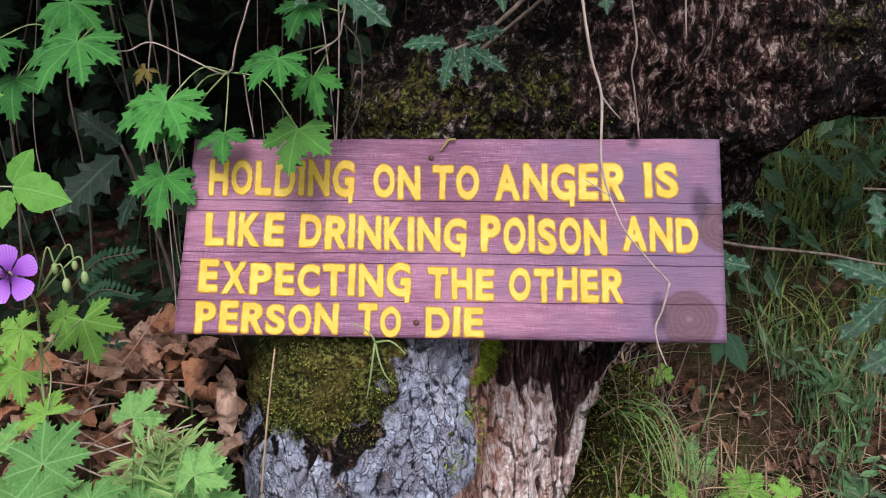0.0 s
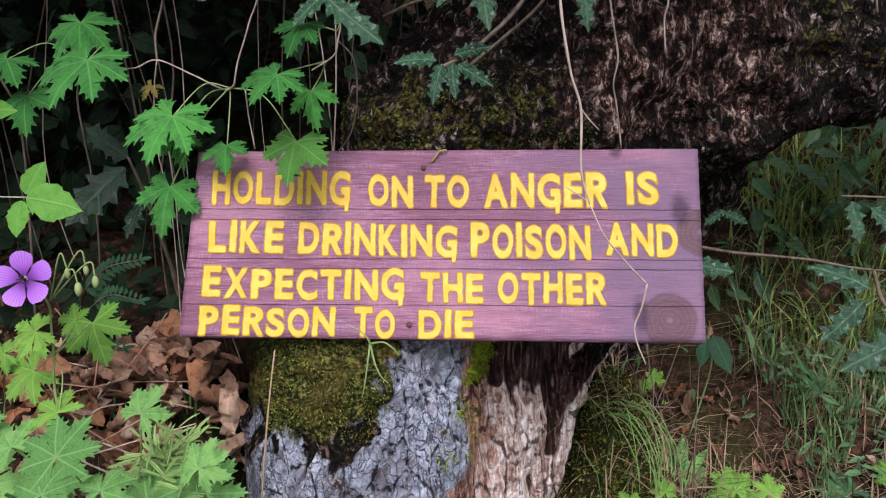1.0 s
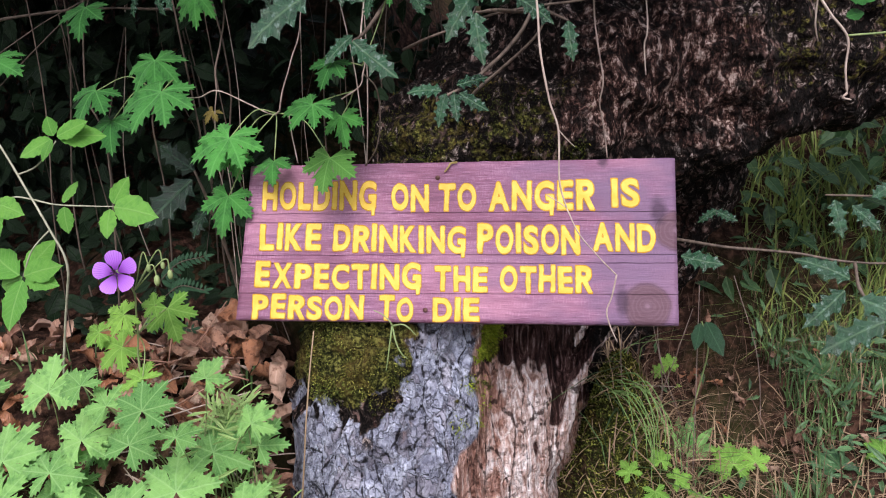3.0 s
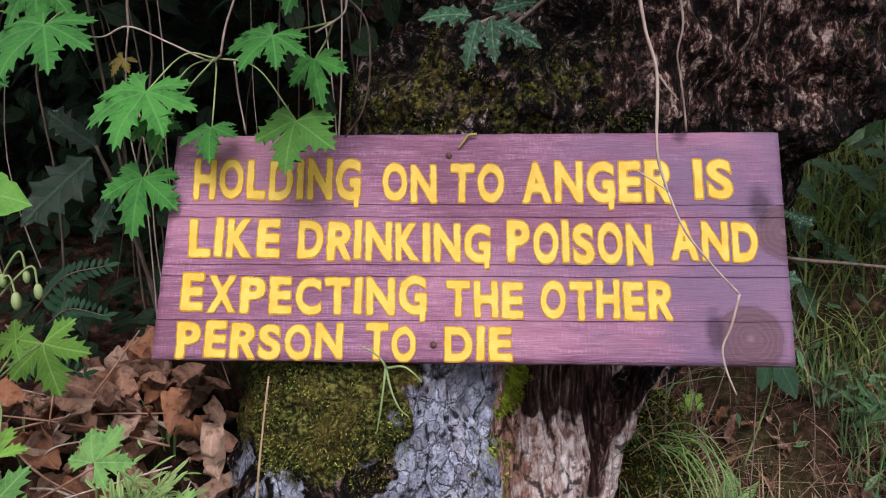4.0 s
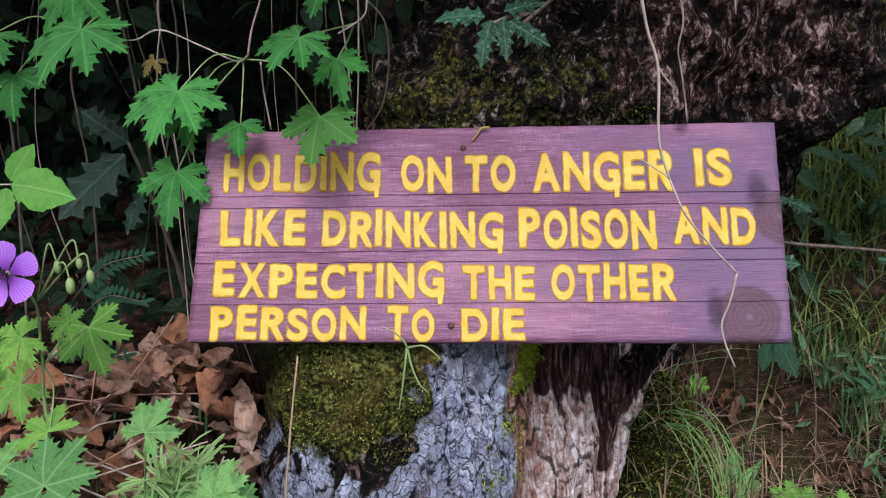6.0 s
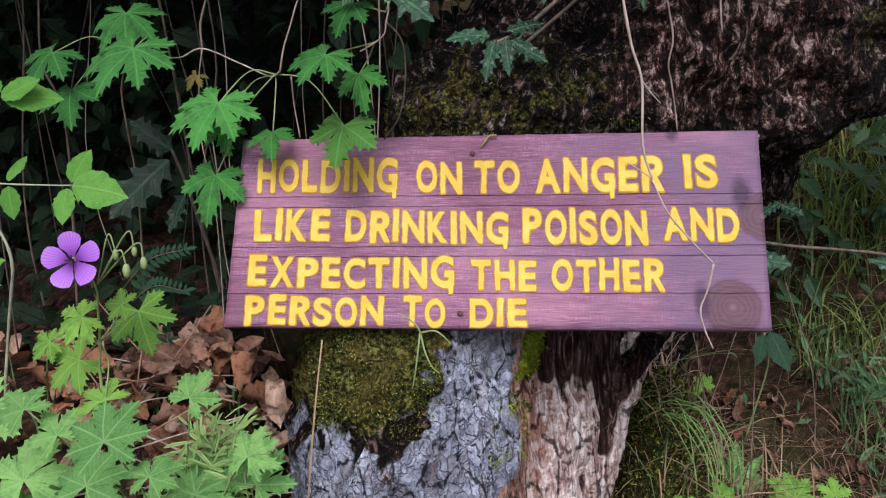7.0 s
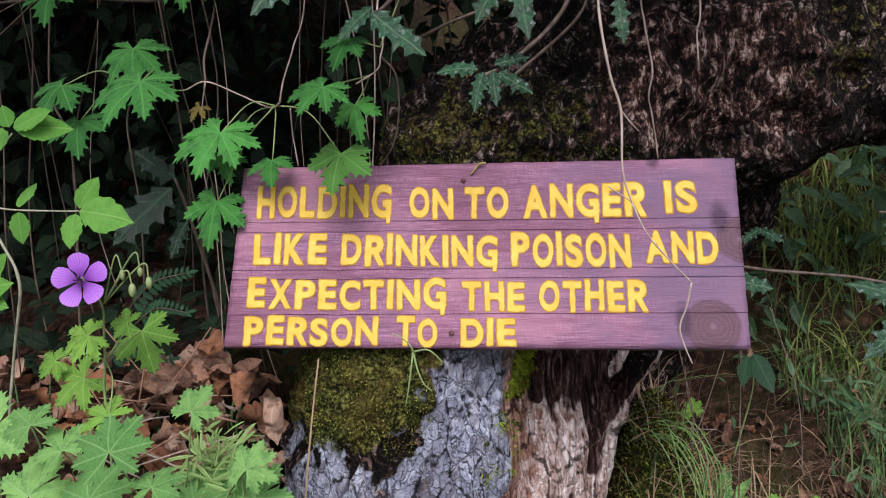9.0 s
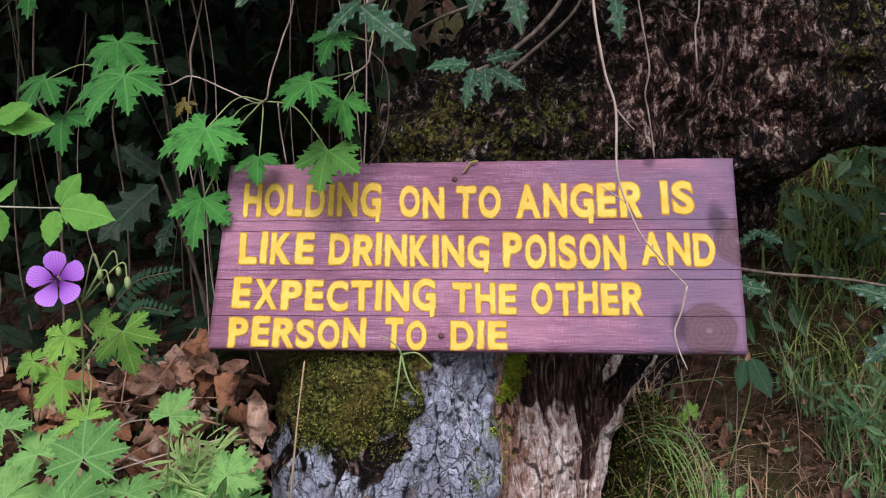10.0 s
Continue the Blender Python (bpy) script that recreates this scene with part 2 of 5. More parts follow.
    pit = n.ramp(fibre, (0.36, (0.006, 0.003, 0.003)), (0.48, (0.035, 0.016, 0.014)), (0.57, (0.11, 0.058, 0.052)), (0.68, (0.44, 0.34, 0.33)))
    rot_and_shade = n.math("ADD", n.attribute("hollow"), n.math("MULTIPLY", n.math("SUBTRACT", n.noise(n.coords((1, 1, 0.35)), 40.0, 5.0), 0.5), 1.3))
    wood = n.mix(n.ramp(rot_and_shade, (0.38, 0.0), (0.62, 1.0)), wood, pit)
    green = n.ramp(n.noise(pos, 210.0, 3.0), (0.40, (0.008, 0.009, 0.002)), (0.51, (0.045, 0.050, 0.011)), (0.64, (0.18, 0.18, 0.045)))
    green = n.mix(n.ramp(n.noise(pos, 24.0), (0.46, 0.0), (0.64, 0.6)), green, (0.12, 0.080, 0.022))
    base = n.mix(n.ramp(n.attribute("lichen"), (0.3, 0.0), (0.7, 1.0)), dark, grey_)
    base = n.mix(n.ramp(n.attribute("wood"), (0.3, 0.0), (0.7, 1.0)), base, wood)
    mossy = n.math("ADD", n.attribute("moss"), n.math("MULTIPLY", n.math("SUBTRACT", grain, 0.5), 1.6))
    mossy = n.ramp(n.math("ADD", mossy, n.math("MULTIPLY", n.math("SUBTRACT", broad, 0.5), 1.2)), (0.42, 0.0), (0.62, 1.0))
    base = n.mix(mossy, base, green)
    n.colour(base)
    h = n.math("ADD", n.math("MULTIPLY", n.ramp(plates, (0.0, 0.0), (0.09, 1.0)), n.attribute("lichen")), n.math("MULTIPLY", grain, 0.8))
    h = n.math("ADD", h, n.math("MULTIPLY", flake, 1.4))
    h = n.math("ADD", h, n.math("MULTIPLY", n.ramp(torn, (0.0, 0.0), (0.25, 1.0)), n.math("SUBTRACT", 1.0, n.attribute("lichen"))))
    h = n.math("ADD", h, n.math("MULTIPLY", speck, 0.4))
    h = n.math("ADD", h, n.math("MULTIPLY", n.math("MULTIPLY", fibre, 2.0), n.attribute("wood")))
    n.bump(h, 1.0, 0.007)
    return n.material


BARK = bark_material()


def soil_material():
    n = Nodes("leafy_soil", 0.95, 0.05)
    pos = n.coords()
    a, b, c = n.noise(pos, 9.0), n.noise(pos, 60.0, 6.0), n.noise(pos, 260.0, 3.0)
    base = n.ramp(b, (0.3, (0.008, 0.005, 0.004)), (0.5, (0.030, 0.016, 0.012)), (0.66, (0.105, 0.055, 0.038)))
    base = n.mix(n.ramp(a, (0.55, 0.0), (0.68, 0.4)), base, (0.035, 0.036, 0.010))
    base = n.mix(n.ramp(n.noise(pos, 1.1, 6.0, 0.65), (0.52, 0.0), (0.64, 0.55)), base, (0.030, 0.040, 0.012))
    base = n.mix(n.ramp(c, (0.62, 0.0), (0.74, 0.5)), base, (0.15, 0.10, 0.07))
    n.colour(base)
    n.bump(n.math("ADD", b, n.math("MULTIPLY", c, 0.5)), 1.0, 0.008)
    return n.material


SOIL = soil_material()


def moss_material(name, *stops):
    n = Nodes(name, 0.85, 0.15)
    base = n.ramp(n.island(), *stops)
    brown = n.math("MULTIPLY", n.ramp(n.noise(n.coords(), 22.0, 4.0), (0.46, 0.0), (0.60, 0.8)), 0.8)
    base = n.mix(brown, base, n.ramp(n.island(), (0.2, (0.016, 0.009, 0.003)), (1.0, (0.17, 0.105, 0.025))))
    n.colour(base)
    n.translucent(base, 0.15)
    return n.material


MOSS = moss_material("brown_green_moss", (0.0, (0.006, 0.010, 0.002)), (0.45, (0.050, 0.070, 0.013)), (0.8, (0.16, 0.185, 0.036)), (1.0, (0.40, 0.42, 0.10)))
DARK_MOSS = moss_material("dark_green_moss", (0.0, (0.008, 0.013, 0.003)), (0.55, (0.034, 0.050, 0.008)), (0.85, (0.085, 0.092, 0.016)), (1.0, (0.20, 0.21, 0.04)))
BRIGHT_MOSS = moss_material("bright_green_moss", (0.0, (0.11, 0.17, 0.012)), (1.0, (0.34, 0.42, 0.035)))


def board_material():
    n = Nodes("weathered_purple_paint", 0.55, 0.3)
    pos = n.coords()
    sep = n.add("ShaderNodeSeparateXYZ")
    n.link(pos, sep.inputs[0])
    u, v = sep.outputs[0], sep.outputs[1]
    streak = n.noise(n.coords((1, 16, 1)), 9.0, 7.0, 0.65)
    thin = n.noise(n.coords((1, 22, 1)), 38.0, 5.0, 0.7)
    cross = n.noise(n.coords((9, 1.4, 1)), 60.0, 3.0)
    broad = n.noise(n.coords((1, 2.2, 1)), 5.0, 3.0)
    base = n.mix(n.ramp(streak, (0.3, 0.0), (0.7, 1.0)), (0.132, 0.045, 0.090), (0.264, 0.104, 0.171))
    base = n.mix(n.ramp(broad, (0.42, 0.0), (0.66, 0.65)), base, (0.156, 0.080, 0.144))
    base = n.mix(n.ramp(thin, (0.53, 0.0), (0.66, 0.7)), base, (0.371, 0.199, 0.297))
    base = n.mix(n.ramp(n.math("MULTIPLY", cross, streak), (0.27, 0.0), (0.38, 0.5)), base, (0.361, 0.191, 0.293))
    base = n.mix(n.ramp(thin, (0.34, 0.9), (0.45, 0.0)), base, (0.084, 0.027, 0.057))
    zone = n.noise(n.coords((1, 1.6, 1)), 4.2, 3.0)
    base = n.mix(n.ramp(zone, (0.36, 0.6), (0.5, 0.0)), base, (0.109, 0.038, 0.066))
    base = n.mix(n.ramp(zone, (0.52, 0.0), (0.66, 0.5)), base, (0.390, 0.171, 0.234))
    worn = n.math("ADD", n.math("MULTIPLY", u, 2.2), n.math("MULTIPLY", n.math("SUBTRACT", broad, 0.5), 1.6))
    base = n.mix(n.ramp(worn, (0.18, 0.0), (0.55, 0.75)), base, (0.122, 0.074, 0.134))
    # thin ruled guide lines and grain cracks
    wob = n.math("MULTIPLY", n.math("SUBTRACT", n.noise(n.coords((1, 0, 0)), 14.0, 3.0), 0.5), 0.004)
    vv = n.math("ADD", v, wob)
    line = None
    for at in (0.0395, 0.0270, -0.0205, -0.0320, -0.0745):
        d = n.math("ABSOLUTE", n.math("SUBTRACT", vv, at))
        one = n.math("SUBTRACT", 1.0, n.math("MULTIPLY", d, 1300.0), True)
        line = one if line is None else n.math("MAXIMUM", line, one)
    broken = n.ramp(n.noise(n.coords((1, 6, 1)), 11.0), (0.42, 0.05), (0.62, 0.55))
    base = n.mix(n.math("MULTIPLY", line, broken), base, (0.045, 0.018, 0.030))
    rings = None
    for ku, kv, r in ((0.300, 0.0125, 0.031), (0.2589, -0.0905, 0.035)):
        du, dv = n.math("SUBTRACT", u, ku), n.math("SUBTRACT", v, kv)
        d = n.math("SQRT", n.math("ADD", n.math("MULTIPLY", du, du), n.math("MULTIPLY", dv, dv)))
        d = n.math("ADD", d, n.math("MULTIPLY", n.math("SUBTRACT", n.noise(pos, 38.0, 6.0), 0.5), 0.008))
        inside = n.math("SUBTRACT", 1.0, n.math("DIVIDE", d, r), True)
        inside = n.ramp(inside, (0.0, 0.0), (0.22, 0.95))
        wave = n.math("SINE", n.math("ADD", n.math("MULTIPLY", d, 1100.0), n.math("MULTIPLY", n.noise(pos, 90.0), 9.0)))
        knot = n.mix(n.math("MULTIPLY", n.ramp(wave, (0.0, 0.0), (0.9, 0.4)), n.ramp(broad, (0.4, 0.15), (0.6, 0.6))), (0.088, 0.042, 0.058), (0.165, 0.092, 0.118))
        rim = n.math("SUBTRACT", 1.0, n.math("MULTIPLY", n.math("ABSOLUTE", n.math("SUBTRACT", d, r * 0.86)), 620.0), True)
        base = n.mix(inside, base, knot)
        base = n.mix(n.math("MULTIPLY", rim, 0.42), base, (0.045, 0.020, 0.036))
        pale = n.math("SUBTRACT", 1.0, n.math("MULTIPLY", n.math("ABSOLUTE", n.math("SUBTRACT", d, r * 0.94)), 700.0), True)
        base = n.mix(n.math("MULTIPLY", n.math("MULTIPLY", pale, n.ramp(n.noise(pos, 30.0), (0.5, 0.0), (0.6, 1.0))), 0.30), base, (0.327, 0.194, 0.275))
        heart = n.ramp(d, (0.0, 0.35), (0.005, 0.0))
        base = n.mix(heart, base, (0.332, 0.212, 0.287))
    for su, sv, r, w in ((0.226, -0.084, 0.026, 0.5), (0.278, 0.040, 0.024, 0.7), (0.205, 0.112, 0.012, 1.0)):
        du, dv = n.math("MULTIPLY", n.math("SUBTRACT", u, su), 1.2 / w), n.math("SUBTRACT", v, sv)
        d = n.math("SQRT", n.math("ADD", n.math("MULTIPLY", du, du), n.math("MULTIPLY", dv, dv)))
        d = n.math("ADD", d, n.math("MULTIPLY", n.math("SUBTRACT", n.noise(n.coords((1, 3, 1)), 50.0), 0.5), 0.02))
        base = n.mix(n.ramp(n.math("DIVIDE", d, r), (0.45, 0.75), (1.0, 0.0)), base, (0.032, 0.014, 0.032))
    cool = n.add("ShaderNodeMix")
    cool.data_type, cool.blend_type = "RGBA", "MULTIPLY"
    cool.inputs[0].default_value, cool.inputs[7].default_value = 1.0, (1.0, 1.08, 1.05, 1)
    n.link(base, cool.inputs[6])
    base = cool.outputs[2]
    n.colour(base)
    n.link(n.ramp(streak, (0.3, 0.42), (0.7, 0.7)), n.shader.inputs["Roughness"])
    n.bump(n.math("ADD", n.math("ADD", n.math("MULTIPLY", thin, 0.8), streak), n.math("MULTIPLY", line, -1.2)), 0.8, 0.002)
    return n.material


BOARD = board_material()


def paint(name, a, b, c):
    n = Nodes(name, 0.55, 0.22)
    pos = n.coords()
    f = n.noise(pos, 45.0, 5.0)
    g = n.noise(n.coords((1, 14, 1)), 50.0, 5.0, 0.7)
    base = n.mix(n.ramp(f, (0.35, 0.0), (0.68, 1.0)), a, b)
    base = n.mix(n.ramp(g, (0.60, 0.0), (0.74, 0.6)), base, c)
    n.colour(base)
    n.bump(n.math("ADD", f, n.math("MULTIPLY", g, 0.7)), 0.5, 0.001)
    return n.material


YELLOW = paint("yellow_sign_paint", (0.47, 0.305, 0.026), (0.56, 0.405, 0.075), (0.36, 0.215, 0.030))
YELLOW_EDGE = paint("deep_yellow_outline", (0.29, 0.145, 0.004), (0.36, 0.200, 0.006), (0.15, 0.060, 0.016))


def petal_material():
    n = Nodes("violet_petal", 0.5, 0.25)
    pos = n.coords(kind="UV")
    sep = n.add("ShaderNodeSeparateXYZ")
    n.link(pos, sep.inputs[0])
    base = n.ramp(sep.outputs[1], (0.0, (0.05, 0.004, 0.08)), (0.25, (0.15, 0.026, 0.28)), (0.55, (0.33, 0.11, 0.56)), (1.0, (0.42, 0.18, 0.64)))
    fan = n.math("FRACT", n.math("MULTIPLY", n.math("DIVIDE", sep.outputs[0], n.math("ADD", sep.outputs[1], 0.1)), 9.0))
    fan = n.math("SUBTRACT", 1.0, n.math("MULTIPLY", n.math("ABSOLUTE", n.math("SUBTRACT", fan, 0.5)), 6.0), True)
    base = n.mix(n.math("MULTIPLY", fan, 0.6), base, (0.13, 0.02, 0.25))
    n.colour(base)
    n.translucent(base, 0.3)
    return n.material


PETAL = petal_material()
DARK_EYE = stem_material("dark_violet_stamen", (0.03, 0.008, 0.04), (0.06, 0.015, 0.07))
STEEL = stem_material("rusty_nail", (0.05, 0.022, 0.02), (0.12, 0.06, 0.05))


# ---- builders ----
def mesh_of(name, bm, *materials, smooth=True):
    me = bpy.data.meshes.new(name)
    bm.to_mesh(me)
    bm.free()
    for m in materials:
        me.materials.append(m)
    me.polygons.foreach_set("use_smooth", [smooth] * len(me.polygons))
    return me


def part(name, bm, material, parent, label="", smooth=True):
    ob = new(name, mesh_of(name, bm, material, smooth=smooth))
    ob.parent = parent
    return tagged(ob, label)


def shared(name, me, parent, m, label=""):
    """A part on a mesh that it shares with others."""
    ob = new(name, me)
    ob.parent = parent
    ob.matrix_basis = m
    return tagged(ob, label)


def thing(name, label, category, at=(0, 0, 0), group="", kind=""):
    ob = new(name)
    ob.location = at
    ob.empty_display_size = 0.02
    return tagged(ob, label, category, group, kind)


def smooth_path(points, steps=6):
    """A Catmull-Rom curve through the points."""
    p = [Vector(q) for q in points]
    p = [2 * p[0] - p[1]] + p + [2 * p[-1] - p[-2]]
    out = []
    for a, b, c, d in zip(p, p[1:], p[2:], p[3:]):
        for k in range(steps):
            t = k / steps
            out.append(0.5 * (2 * b + (c - a) * t + (2 * a - 5 * b + 4 * c - d) * t * t + (3 * b - a - 3 * c + d) * t ** 3))
    return out + [p[-2]]


def tube(bm, points, r0, r1, sides=6, steps=6, wobble=0.0, closed=True):
    """A tapered round stem along a curve."""
    path = smooth_path(points, steps)
    rings, n = [], len(path)
    for i, q in enumerate(path):
        d = (path[min(i + 1, n - 1)] - path[max(i - 1, 0)]).normalized()
        side = d.cross(Vector((0.31, 0.87, 0.38))).normalized()
        up = side.cross(d)
        r = r0 + (r1 - r0) * i / (n - 1)
        if wobble:
            r *= 1 + wobble * noise.noise(q * 60)
            q = q + wobble * r * 2 * noise.noise_vector(q * 25)
        rings.append([bm.verts.new(q + r * (math.cos(a) * side + math.sin(a) * up)) for a in (2 * math.pi * k / sides for k in range(sides))])
    for a, b in zip(rings, rings[1:]):
        for k in range(sides):
            bm.faces.new((a[k], a[(k + 1) % sides], b[(k + 1) % sides], b[k]))
    if closed:
        bm.faces.new(list(reversed(rings[0])))
        bm.faces.new(rings[-1])
    return bm


def stem(name, points, r0, r1, material, parent, label="", sides=6, wobble=0.25):
    return part(name, tube(bmesh.new(), points, r0, r1, sides, 6, wobble), material, parent, label)


def lobe(bm, uv, root, angle, length, profile, width, droop, fold, rnd, bend=0.0):
    """One pointed blade from root, tip along angle (0 is +Y): midrib and two toothed sides."""
    ca, sa = math.cos(angle), math.sin(angle)

    def at(s, w):
        x, y = w * width * length, s * length
        x += bend * s * s * length
        z = -droop * s * s * length + fold * abs(w) * width * length - 0.25 * fold * w * w * length
        return Vector((ca * x - sa * y, sa * x + ca * y, z)) + root

    mid = []
    rows = {-1: [], 1: []}
    for k, (s, w, *ahead) in enumerate(profile):
        v = bm.verts.new(at(s, 0))
        mid.append((v, s))
        for side in (-1, 1):
            ww = w * (1 + rnd.uniform(-0.12, 0.12)) if 0 < k < len(profile) - 1 else w
            rows[side].append((bm.verts.new(at(s + sum(ahead) + rnd.uniform(-0.01, 0.01), side * ww)), side * w * width))
    for side in (-1, 1):
        for k in range(len(profile) - 1):
            quad = [(mid[k][0], 0, mid[k][1]), (rows[side][k][0], rows[side][k][1], profile[k][0]),
                    (rows[side][k + 1][0], rows[side][k + 1][1], profile[k + 1][0]), (mid[k + 1][0], 0, mid[k + 1][1])]
            if side > 0:
                quad.reverse()
            f = bm.faces.new([q[0] for q in quad])
            for l, q in zip(f.loops, quad):
                l[uv].uv = (q[1], q[2])


OVATE = [(0, 0.02), (0.06, 0.42), (0.14, 0.70), (0.20, 0.80), (0.22, 0.79), (0.32, 1.0), (0.35, 0.96), (0.46, 1.03), (0.50, 0.97), (0.60, 0.93), (0.64, 0.85), (0.74, 0.70), (0.78, 0.60), (0.88, 0.35), (0.94, 0.16), (1, 0.0)]
SPINY = [(0, 0.10), (0.08, 0.42), (0.15, 0.95), (0.21, 0.55), (0.30, 0.72), (0.37, 1.15), (0.43, 0.66), (0.52, 0.74), (0.59, 1.10), (0.65, 0.58), (0.73, 0.56), (0.79, 0.85), (0.85, 0.34), (0.93, 0.22), (1, 0.0)]
LANCE = [(0, 0.12), (0.2, 0.6), (0.45, 1.0), (0.7, 0.75), (0.9, 0.3), (1, 0.0)]


CUT = [(0.15, 0.43, 0.36), (0.195, 0.51, 0.47), (0.275, 0.625, 0.56), (0.165, 0.60, 0.60), (0.160, 0.68, 0.66), (0.215, 0.805, 0.73), (0.110, 0.775, 0.78), (0.095, 0.84, 0.83), (0.115, 0.93, 0.88), (0.045, 0.90, 0.92), (0.025, 0.955, 0.96), (0.0, 1.0, 1.0)]


def palmate_mesh(name, seed, material, lobes=5, width=1.0, droop=0.25):
    """A geranium leaf of radius 1: toothed lobes that are joined round the stalk, creased along the ribs."""
    rnd, bm = random.Random(seed), bmesh.new()
    uv = bm.loops.layers.uv.new("leaf")
    step = 58 if lobes == 5 else 45
    angles = [step * (k - (lobes - 1) / 2) + rnd.uniform(-4, 4) for k in range(lobes)]
    lengths = [rnd.uniform(0.93, 1.05) * (1 - 0.30 * (abs(k - (lobes - 1) / 2) / ((lobes - 1) / 2)) ** 1.6) for k in range(lobes)]
    droops = [droop * rnd.uniform(0.5, 1.9) for _ in range(lobes)]
    gaps = [angles[0] - step * 0.42] + [(a + b) / 2 for a, b in zip(angles, angles[1:])] + [angles[-1] + step * 0.42]
    notch = [rnd.uniform(0.32, 0.44) for _ in gaps]
    notch[0] = notch[-1] = 0.22
    twist = rnd.uniform(-0.12, 0.12)

    def put(x, y, rise):
        return bm.verts.new((x, y, rise + twist * x * y + 0.05 * noise.noise(Vector((x * 2.2, y * 2.2, seed)))))

    for k in range(lobes):
        a, l, d = radians(angles[k]), lengths[k], droops[k]
        ca, sa = math.cos(a), math.sin(a)
        mids = [(0.0, l * q) for q in (0.0, 0.14, 0.27)] + [(0.0, l * q[2]) for q in CUT]
        bend = rnd.uniform(-0.07, 0.07)
        mid = [put(ca * x - sa * y, sa * x + ca * y, -d * y * y) for x, y in ((bend * q[1] ** 2, q[1]) for q in mids)]
        for side in (-1, 1):
            g = k if side > 0 else k + 1
            h = radians(gaps[g]) - a
            edge = [(-math.sin(h) * notch[g] * q, math.cos(h) * notch[g] * q) for q in (0.0, 0.4, 0.75)]
            lean_ = rnd.uniform(0.88, 1.12) * width
            edge += [(side * x * lean_ * l, y * l * rnd.uniform(0.985, 1.015)) for x, y, _ in CUT]
            edge[3] = (0.5 * edge[3][0] - 0.5 * math.sin(h) * notch[g], 0.5 * edge[3][1] + 0.5 * math.cos(h) * notch[g])
            row = [put(ca * (x + bend * y * y) - sa * y, sa * (x + bend * y * y) + ca * y, 0.20 * abs(x) - 0.5 * x * x - d * y * y) for x, y in edge]
            for i in range(len(mids) - 1):
                quad = [(mid[i], mids[i]), (row[i], edge[i]), (row[i + 1], edge[i + 1]), (mid[i + 1], mids[i + 1])]
                if side < 0:
                    quad.reverse()
                f = bm.faces.new([q[0] for q in quad][::-1])
                for lp, q in zip(f.loops, reversed(quad)):
                    lp[uv].uv = (q[1][0], q[1][1])
    bmesh.ops.remove_doubles(bm, verts=bm.verts, dist=0.004)
    bmesh.ops.recalc_face_normals(bm, faces=bm.faces)
    return mesh_of(name, bm, material)


def blade_mesh(name, seed, material, profile, width, droop, fold, curl=0.0, wave=0.0):
    """A single leaf of length 1, stalk end at the origin."""
    rnd, bm = random.Random(seed), bmesh.new()
    uv = bm.loops.layers.uv.new("leaf")
    lobe(bm, uv, Vector(), 0, 1.0, profile, width, droop, fold, rnd, rnd.uniform(-0.1, 0.1))
    if curl:
        bmesh.ops.subdivide_edges(bm, edges=bm.edges, cuts=1, use_grid_fill=True)
    for v in bm.verts:
        x, y, z = v.co
        if wave:
            if curl:
                z += wave * 1.6 * noise.noise(Vector((x * 3.2, y * 3.2, seed))) + wave * 0.5 * noise.noise(Vector((x * 9, y * 9, seed)))
                x += 0.6 * wave * noise.noise(Vector((y * 4, seed, 0)))
            else:
                z += wave * math.sin(y * 19 + seed) * (abs(x) / width)
        if curl:
            a = curl * x / width
            x, z = width / curl * math.sin(a), z + width / curl * (1 - math.cos(a))
        v.co = (x, y, z)
    return mesh_of(name, bm, material)


def facing(x, y, z, size, spin, up=25, turn=0):
    """A leaf's pose: it faces -Y, leans back by up degrees, and its tip is turned by spin from upright."""
    return pose(x, y, z, 90 - up, 0, turn) @ pose(0, 0, 0, 0, 0, spin) @ Matrix.Diagonal((size, size, size, 1))


# ---- ground ----
def smoothstep(a, b, x):
    t = min(max((x - a) / (b - a), 0), 1)
    return t * t * (3 - 2 * t)


def profile_at(stops, y):
    for (y0, z0), (y1, z1) in zip(stops, stops[1:]):
        if y <= y1:
            return z0 + (z1 - z0) * smoothstep(y0, y1, y)
    return stops[-1][1]


LEFT = ((-0.6, 0.0), (0.25, 0.16), (0.6, 0.42), (0.86, 0.605), (1.15, 0.64), (1.6, 0.85), (2.1, 1.5), (4.0, 2.2))
RIGHT = ((-0.6, 0.0), (0.5, 0.10), (1.0, 0.23), (1.2, 0.28), (1.5, 0.36), (1.8, 0.72), (2.3, 1.25), (4.0, 1.9))


def ground_height(x, y):
    s = smoothstep(-0.36, -0.20, x)
    z = (1 - s) * profile_at(LEFT, y) + s * profile_at(RIGHT, y)
    z += 0.27 * math.exp(-((x - 0.27) / 0.085) ** 2 - ((y - 1.14) / 0.14) ** 2)
    z += 0.10 * math.exp(-((x - 0.75) / 0.25) ** 2 - ((y - 1.35) / 0.2) ** 2)
    near = math.exp(-(max(abs(x) - 1.5, 0) + max(abs(y - 0.8) - 1.6, 0)))
    z += near * (0.035 * noise.noise(Vector((x * 5, y * 5, 0))) + 0.018 * noise.noise(Vector((x * 17, y * 17, 3))) + 0.008 * noise.noise(Vector((x * 45, y * 45, 7))))
    return z


def axis(lo, hi, step, far):
    fine = list(np.arange(lo, hi, step))
    out, d = [], step
    while d < far:
        d *= 1.6
        out.append(d)
    return [lo - d for d in reversed(out)] + fine + [hi + d for d in out]


